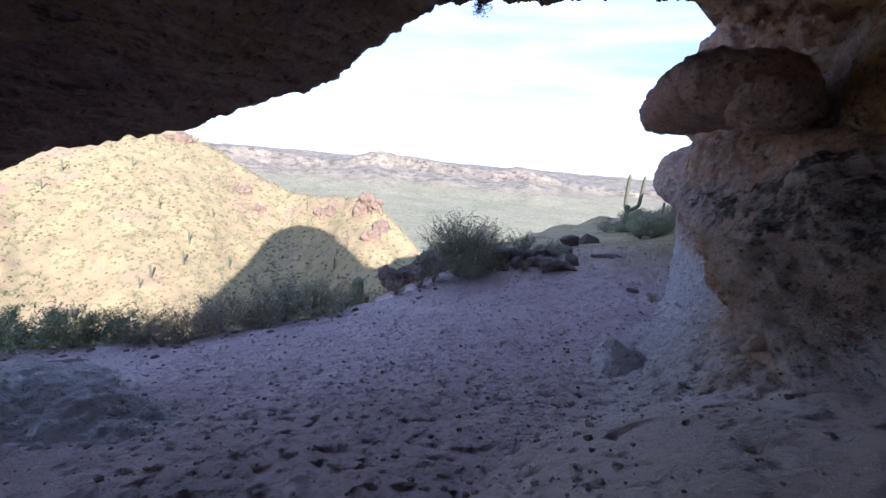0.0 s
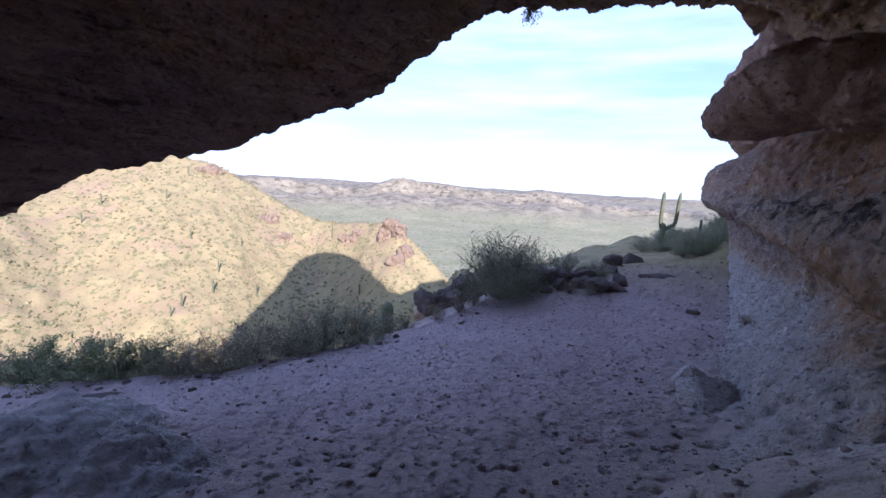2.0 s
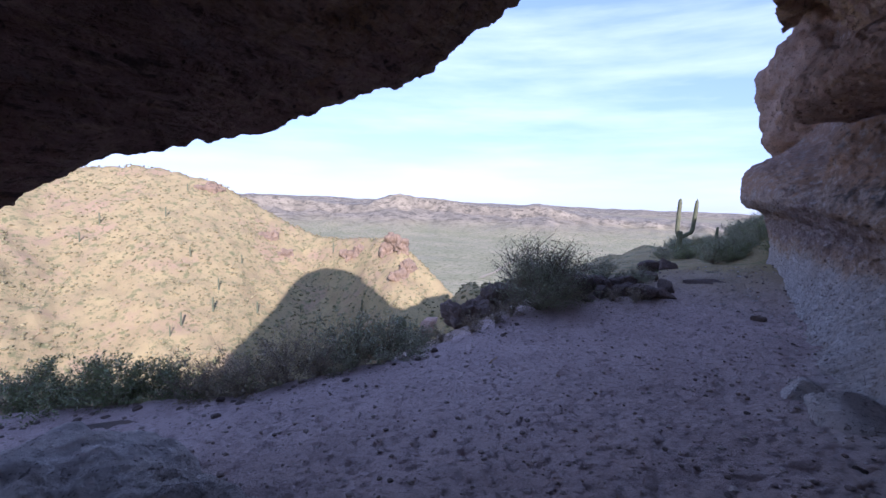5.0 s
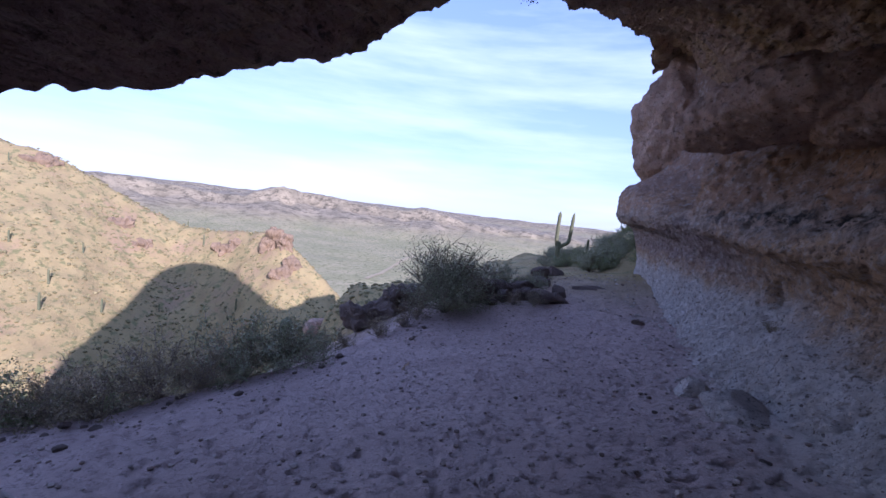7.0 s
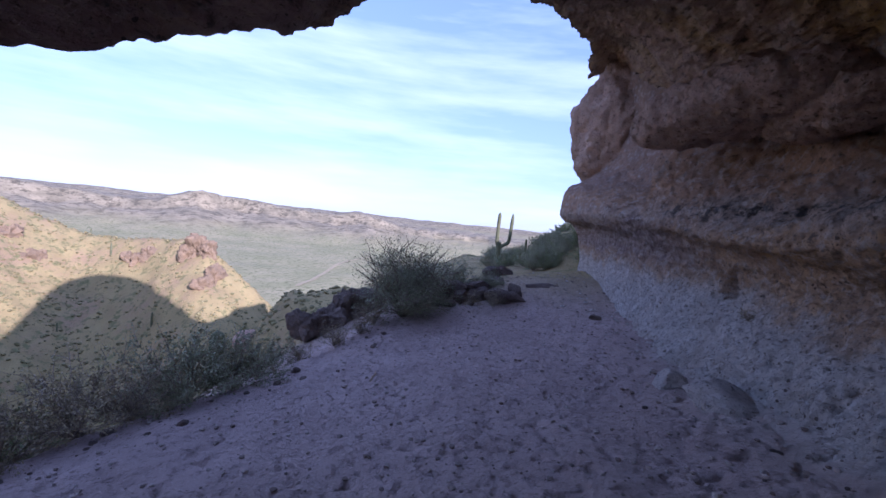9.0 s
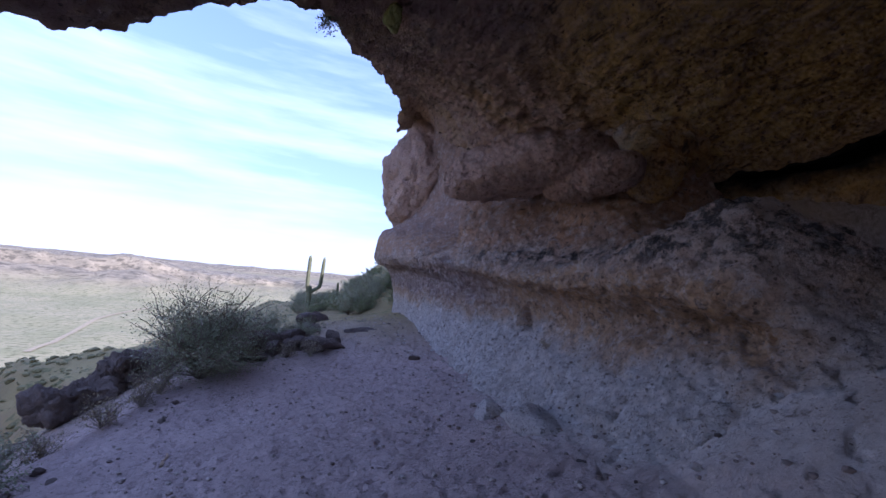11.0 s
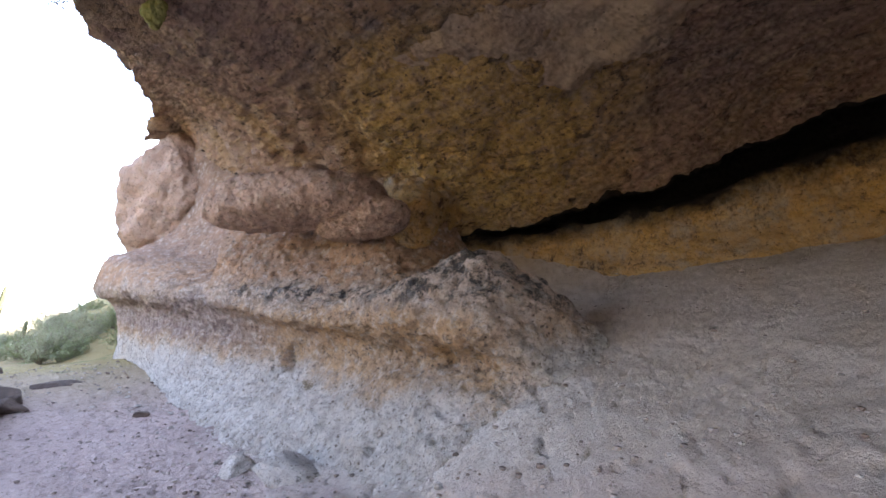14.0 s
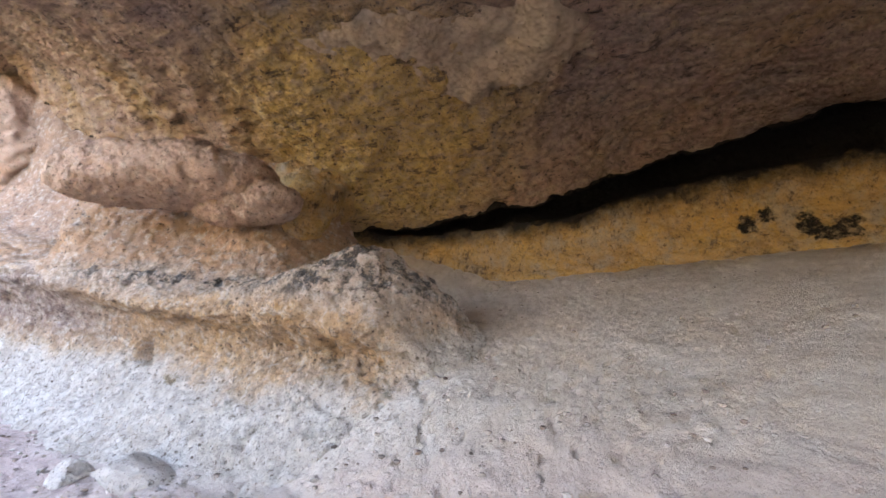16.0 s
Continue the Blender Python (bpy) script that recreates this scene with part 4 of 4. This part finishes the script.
def bush_meshes(name, seed, width, height, stems, leaves, leaf, material, droop=0.25, bare=0.15, spread=0.035):
    """Branches that fork from the root, and many small leaves on their outer reach."""
    g = np.random.default_rng(seed)
    V, F, tips, count = [], [], [], 0
    for _ in range(stems):
        a, lean = g.uniform(0, 6.283), g.uniform(0.12, 1.0) ** 0.8
        end = np.array((np.cos(a) * lean * width, np.sin(a) * lean * width, height * g.uniform(0.22, 1.0) * (1 - droop * lean**2)))
        t = np.linspace(0, 1, 6)[:, None]
        p = end * np.concatenate([t**1.15, t**1.15, t**0.85], 1) + g.normal(0, 0.03 * height, (6, 3)) * t
        v, f = tube(p, 0.007 * height, 0.0018 * height)
        V.append(v), F.append(f + count)
        count += len(v)
        for _ in range(5):
            k = g.uniform(0.3, 0.95)
            q0 = np.array([np.interp(k * 5, range(6), p[:, d]) for d in range(3)])
            way = g.normal(0, 1, 3) * (1, 1, 0.6) + (np.cos(a) * 0.6, np.sin(a) * 0.6, 0.9)
            way *= height * g.uniform(0.14, 0.34) / np.linalg.norm(way)
            q = q0 + np.linspace(0, 1, 4)[:, None] * way + g.normal(0, 0.012 * height, (4, 3)) * np.linspace(0, 1, 4)[:, None]
            v, f = tube(q, 0.005 * height, 0.002 * height, 3)
            V.append(v), F.append(f + count)
            count += len(v)
            tips.append((q0, way))
        tips += [(p[2], p[5] - p[2])] * 3
    wood = mesh_from(name + "_branches", np.concatenate(V), np.concatenate(F), M_TWIG)
    base, way = np.array([t[0] for t in tips]), np.array([t[1] for t in tips])
    i = g.integers(0, len(tips), leaves)
    at = base[i] + way[i] * g.uniform(bare, 1.12, leaves)[:, None] + g.normal(0, spread * height, (leaves, 3))
    at[:, 2] = np.maximum(at[:, 2], 0.03)
    d1 = g.normal(size=(leaves, 3))
    d1 /= np.linalg.norm(d1, axis=1)[:, None]
    d2 = np.cross(d1, g.normal(size=(leaves, 3)))
    d2 /= np.linalg.norm(d2, axis=1)[:, None]
    ln = leaf * g.uniform(0.6, 1.4, (leaves, 1))
    quad = np.stack([at, at + d1 * ln * 0.5 + d2 * ln * 0.28, at + d1 * ln, at + d1 * ln * 0.5 - d2 * ln * 0.28], 1).reshape(-1, 3)
    f = np.arange(leaves * 4).reshape(-1, 4)
    return wood, mesh_from(name + "_leaves", quad, f, material, False)


def plant(name, meshes, label, category, m, group=""):
    root = new(name)
    root.empty_display_size = 0.2
    for part_name, me in zip(("woody_stem", "foliage"), meshes):
        ob = new(part_name, me)
        ob.parent = root
    root.matrix_basis = m
    return tagged(root, label, category, group)


def ground_pose(x, y, size=1.0, turn=0.0, sink=0.03):
    return pose(x, y, float(ground_height(np.array([x]), np.array([y]))[0]) - sink, 0, 0, turn) @ Matrix.Scale(size, 4)


BIG = bush_meshes("big_bush", 1, 1.25, 2.2, 110, 34000, 0.034, M_LEAF, 0.35, 0.05, 0.06)
GREY = bush_meshes("grey_bush", 2, 0.9, 1.05, 40, 6000, 0.034, M_LEAF, 0.3)
GREEN = bush_meshes("green_bush", 3, 1.0, 0.9, 42, 6500, 0.038, M_GREEN, 0.25)
BARE = bush_meshes("bare_bush", 4, 0.85, 0.9, 48, 3600, 0.028, M_STRAW, 0.25)
GRASS = bush_meshes("dry_tuft", 5, 0.32, 0.5, 42, 420, 0.03, M_STRAW, 0.3)
plant("desert_bush", BIG, "tall airy grey-green desert bush at the edge of the path", "bush", ground_pose(0.75, 12.35, 1.0, 30))
plant("desert_bush", GREY, "low grey-green bush beside dark rocks", "bush", ground_pose(1.75, 14.3, 1.05, 80))
ROW = ((-2.75, 9.9, GREY, 1.0), (-3.35, 9.45, GREY, 1.15), (-3.9, 8.95, BARE, 1.0), (-4.35, 8.55, BARE, 1.1), (-4.9, 8.2, BARE, 1.0), (-5.5, 8.15, BARE, 0.95), (-6.2, 8.3, GREEN, 0.95), (-7.0, 8.0, GREEN, 1.05),
       (-7.9, 8.1, GREEN, 1.0), (-8.9, 8.2, GREEN, 1.1), (-1.7, 10.9, GRASS, 1.1), (-1.0, 11.3, GRASS, 1.3), (-0.4, 11.7, GRASS, 1.2), (0.0, 12.2, GRASS, 1.4), (2.7, 12.6, GRASS, 1.0), (3.2, 12.4, GRASS, 1.1), (3.0, 14.3, GREY, 0.8), (3.9, 13.9, GREY, 0.6),
       (-5.2, 9.4, GREEN, 0.9), (-4.0, 10.2, GREY, 0.9), (-6.6, 9.5, GREEN, 1.0), (-8.0, 9.6, GREEN, 1.1), (-2.4, 11.2, GREY, 0.8))
KINDS = {id(GREY): ("desert_bush", "low grey-green bush on the shelf's edge", "bush"), id(BARE): ("dry_bush", "brittle half-bare straw-coloured bush on the shelf's edge", "bush"),
         id(GREEN): ("desert_bush", "dense green low bush below the shelf's edge", "bush"), id(GRASS): ("dry_tuft", "tuft of dry straw-coloured stems", "grass tuft")}
for _i, (_x, _y, _kind, _s) in enumerate(ROW):
    _n, _l, _c = KINDS[id(_kind)]
    plant(_n, _kind, _l, _c, ground_pose(_x, _y, _s, 47 * _i), "bushes along the edge")
_r = random.Random(9)
for _i in range(100):
    _s0, _w0 = (_r.uniform(15, 46), _r.uniform(-4.5, 4.5)) if _i < 64 else (_r.uniform(14.5, 26), _r.uniform(-1.6, 4.2))
    if (_i < 64 and _s0 < 19 and _w0 < -0.5) or (24 < _s0 < 31 and -5 < _w0 < -0.5):
        continue
    _p = on_wall(_s0, _w0, 0)
    plant("desert_bush", GREY if _i % 3 else GREEN, "low green bush on the slope past the shelter", "bush", ground_pose(_p[0], _p[1], _r.uniform(0.7, 1.3), _r.uniform(0, 360)), "bushes on the slope")


# ---- cacti ----
def cactus_material():
    k = Nodes("saguaro_skin")
    col = k.mix(k.rng(k.noise(2.5, 5, 0.6), 0.35, 0.65), (0.10, 0.115, 0.06), (0.16, 0.16, 0.09))
    return k.done(col, 0.7, k.bump(k.noise(30, 3, 0.6), 0.4, 0.02))


M_CACTUS = cactus_material()


def ribbed(points, radius, ribs=11, taper=0.9):
    """A ribbed column with a rounded tip along points."""
    p = np.asarray(points, float)
    m = 34
    u = np.linspace(0, len(p) - 1, m)
    line = spline(np.arange(len(p)), p, u)
    t = np.gradient(line, axis=0)
    t /= np.linalg.norm(t, axis=1)[:, None]
    a = np.cross(t, (0.0, 1.0, 0.05))
    a /= np.linalg.norm(a, axis=1)[:, None]
    c = np.cross(t, a)
    sides = ribs * 4
    ang = np.linspace(0, 2 * np.pi, sides, endpoint=False)
    k = np.linspace(0, 1, m)
    rad = radius * (1 - (1 - taper) * k) * np.sqrt(np.clip(1 - np.clip((k - 0.9) / 0.1, 0, 0.995) ** 2, 0, 1))
    rib = 1 + 0.10 * np.cos(ang * ribs)
    ring = line[:, None] + (rad[:, None] * rib)[..., None] * (np.cos(ang)[None, :, None] * a[:, None] + np.sin(ang)[None, :, None] * c[:, None])
    i, j = np.meshgrid(np.arange(m - 1), np.arange(sides), indexing="ij")
    f = np.stack([i * sides + j, i * sides + (j + 1) % sides, (i + 1) * sides + (j + 1) % sides, (i + 1) * sides + j], -1).reshape(-1, 4)
    return mesh_from("column", ring.reshape(-1, 3), f, M_CACTUS)


def cactus(label, m, columns, group=""):
    root = new("saguaro_cactus")
    for part_name, me in columns:
        ob = new(part_name, me)
        ob.parent = root
    root.matrix_basis = m
    return tagged(root, label, "cactus", group)


FORK = (("trunk", ribbed(((0, 0, -0.3), (0.0, 0, 0.5), (0.02, 0, 1.1), (0.0, 0, 1.5)), 0.15)),
        ("arm", ribbed(((0.0, 0, 1.05), (-0.12, 0, 1.35), (-0.16, 0, 1.7), (-0.15, 0, 2.6), (-0.13, 0, 3.5)), 0.12)),
        ("arm", ribbed(((0.0, 0, 1.05), (0.35, 0, 1.28), (0.62, 0, 1.5), (0.70, 0, 2.1), (0.78, 0, 3.5)), 0.115)))
cactus("forked dark green saguaro with two tall arms", ground_pose(13.7, 31.4, 1.1, -24), FORK)
POLE = (("trunk", ribbed(((0, 0, -0.4), (0, 0, 0.8), (0.02, 0, 1.8), (0.03, 0, 2.6)), 0.17)),)
cactus("single upright saguaro column below the shelf", ground_pose(-4.46, 24.4, 2.0), POLE)
cactus("young saguaro column on the slope", ground_pose(17.4, 33.5, 0.55), POLE)
_r = random.Random(21)
for _i in range(24):
    _a, _d = math.radians(_r.uniform(12, 50)), _r.uniform(70, 128)
    cactus("distant thin saguaro on the sunlit hillside", ground_pose(CX - math.sin(_a) * _d, CY + math.cos(_a) * _d, _r.uniform(0.5, 0.9)), POLE, "saguaros on the hill")


# ---- the hillside ----
def build_hill_shrubs():
    g = np.random.default_rng(31)
    n = 26000
    az, r = np.radians(g.uniform(-8, 54, n)), 24 + 116 * g.random(n) ** 0.75
    x, y = CX - np.sin(az) * r, CY + np.cos(az) * r
    keep = fbm(np.stack([x, y, 0 * x], -1), 14, 3) + g.normal(0, 0.5, n) > -0.25
    x, y = x[keep], y[keep]
    size = 0.16 + 0.5 * g.random(len(x)) ** 2
    z = ground_height(x, y) + 0.12 * size
    places = np.stack([x, y, z, size, g.uniform(0, 6.28, len(x)), size * 0.75], -1)
    me = scatter_mesh("hill_shrubs", small_base(4), places, M_HILL_BUSH)
    return tagged(new("hill_shrubs", me), "small dry shrubs dotted over the sunlit hillside", "shrubs", kind="stuff")


build_hill_shrubs()


def outcrop(az, r, up, radii, seed, label):
    a = math.radians(az)
    x, y = CX - math.sin(a) * r, CY + math.cos(a) * r
    z = float(ground_height(np.array([x]), np.array([y]))[0])
    blob("rock_spire", (x, y, z + up), radii, az, M_SPIRE, label, "rock", seed, amps=((2.2, 0.9), (0.8, 0.45), (0.3, 0.12)), fine=70, flat=0.2, group="spires on the ridge")


def spire_material():
    k = Nodes("red_spire")
    col = k.mix(k.rng(k.noise(0.5, 7, 0.7), 0.35, 0.65), (0.33, 0.235, 0.145), (0.22, 0.16, 0.105))
    return k.done(col, 0.93, k.bump(k.noise(2.2, 7, 0.75), 1.0, 0.4))


M_SPIRE = spire_material()
for _az, _d, _up, _rad, _seed in ((8.7, 84, 0.6, (1.3, 1.2, 2.6), 41), (7.7, 83, 0.0, (1.2, 1.2, 2.0), 42), (9.6, 85, -0.6, (1.1, 1.1, 1.7), 43), (14.3, 92, 0.0, (1.0, 0.9, 1.6), 44), (13.4, 92, -0.4, (1.1, 1.0, 1.4), 45), (15.2, 94, -0.6, (1.2, 1.0, 1.2), 46),
                                  (7.2, 78, -0.8, (1.3, 1.3, 2.2), 47), (8.2, 76, -1.2, (1.5, 1.2, 1.6), 48), (12.0, 64, -0.9, (1.6, 1.4, 1.5), 49), (22.5, 100, -1.0, (1.8, 1.6, 1.6), 50), (24.5, 104, -1.0, (1.9, 1.5, 1.8), 51), (30.5, 116, -1.2, (3.0, 2.0, 1.6), 52)):
    outcrop(_az, _d, _up, _rad, _seed, "jagged reddish rock spire on the hillside")
_x, _y = -3.96, 49.0
blob("boulder", (_x, _y, float(ground_height(np.array([_x]), np.array([_y]))[0]) + 0.55), (1.5, 1.3, 1.3), 20, M_KNOB, "rounded brown boulder on the slope below", "boulder", 60, amps=((1.5, 0.2), (0.5, 0.06)), fine=70)
for _x, _y, _rad, _seed in ((0.1, 14.6, (0.75, 0.4, 0.4), 61), (-1.0, 14.0, (0.7, 0.4, 0.3), 62)):
    blob("boulder", (_x, _y, float(ground_height(np.array([_x]), np.array([_y]))[0]) + 0.3), _rad, 25, M_STONE, "flat dark brown boulder below the bush", "boulder", _seed, fine=130, flat=0.7, amps=((0.55, 0.2), (0.22, 0.11), (0.09, 0.035)))

# hanging tuft on the lip, moss under the roof, tuft on the wall
HANG = bush_meshes("hanging_tuft", 8, 0.16, 0.45, 30, 900, 0.03, M_LEAF, 0.1)
plant("hanging_tuft", HANG, "dry tuft hanging from the roof's lip", "plant", pose(0.5, 8.2, 4.40, 180, 0, 0))
_p = on_wall(0.35, 0.42, -0.28)
plant("wall_tuft", GRASS, "small yellow-green tuft growing from the wall", "grass tuft", pose(_p[0], _p[1], _p[2], -25, 20, 0) @ Matrix.Scale(0.38, 4))


def moss_material():
    k = Nodes("moss")
    return k.done(k.mix(k.rng(k.noise(9, 5, 0.7), 0.35, 0.65), (0.20, 0.21, 0.06), (0.34, 0.31, 0.10)), 0.95, k.bump(k.noise(40, 4, 0.7), 1.0, 0.03))


blob("moss_clump", (0.98, 7.35, 4.12), (0.32, 0.12, 0.09), 50, moss_material(), "yellow-green moss clump under the roof's lip", "moss", 76, amps=((0.2, 0.06), (0.06, 0.02)), fine=60)


# ---- pale dirt road on the flats ----
def build_road():
    az = np.radians(np.interp(np.linspace(0, 1, 60), (0, 0.25, 0.5, 0.75, 1), (-3.2, -5.0, -6.4, -8.7, -12.5)))
    r = np.interp(np.linspace(0, 1, 60), (0, 0.25, 0.5, 0.75, 1), (640, 700, 800, 960, 1120)) + 8 * np.sin(np.linspace(0, 9, 60))
    x, y = CX - np.sin(az) * r, CY + np.cos(az) * r
    line = np.stack([x, y], -1)
    t = np.gradient(line, axis=0)
    t /= np.linalg.norm(t, axis=1)[:, None]
    side = np.stack([-t[:, 1], t[:, 0]], -1)
    p = np.stack([line + side * k for k in (-3.5, 0, 3.5)], 1)
    z = terrain(p[..., 0], p[..., 1]) + 0.9
    me = mesh_from("road", np.concatenate([p, z[..., None]], -1).reshape(-1, 3), grid_faces(60, 3), M_STRAW)
    return tagged(new("road", me), "pale dirt road winding over the green flats", "road", kind="structure")


build_road()


# ---- a bleached stick on the path ----
_v, _f = tube(((0, 0, 0), (0.12, 0.02, 0.012), (0.25, 0.0, 0.015), (0.36, 0.03, 0.01)), 0.022, 0.013, 7)
_m = mesh_from("stick", _v, _f, M_PALE)
tagged(new("stick", _m), "short bleached stick lying on the dirt path", "stick").matrix_world = pose(-0.76, 8.85, float(ground_height(np.array([-0.76]), np.array([8.85]))[0]) + 0.02, 0, 0, 62)
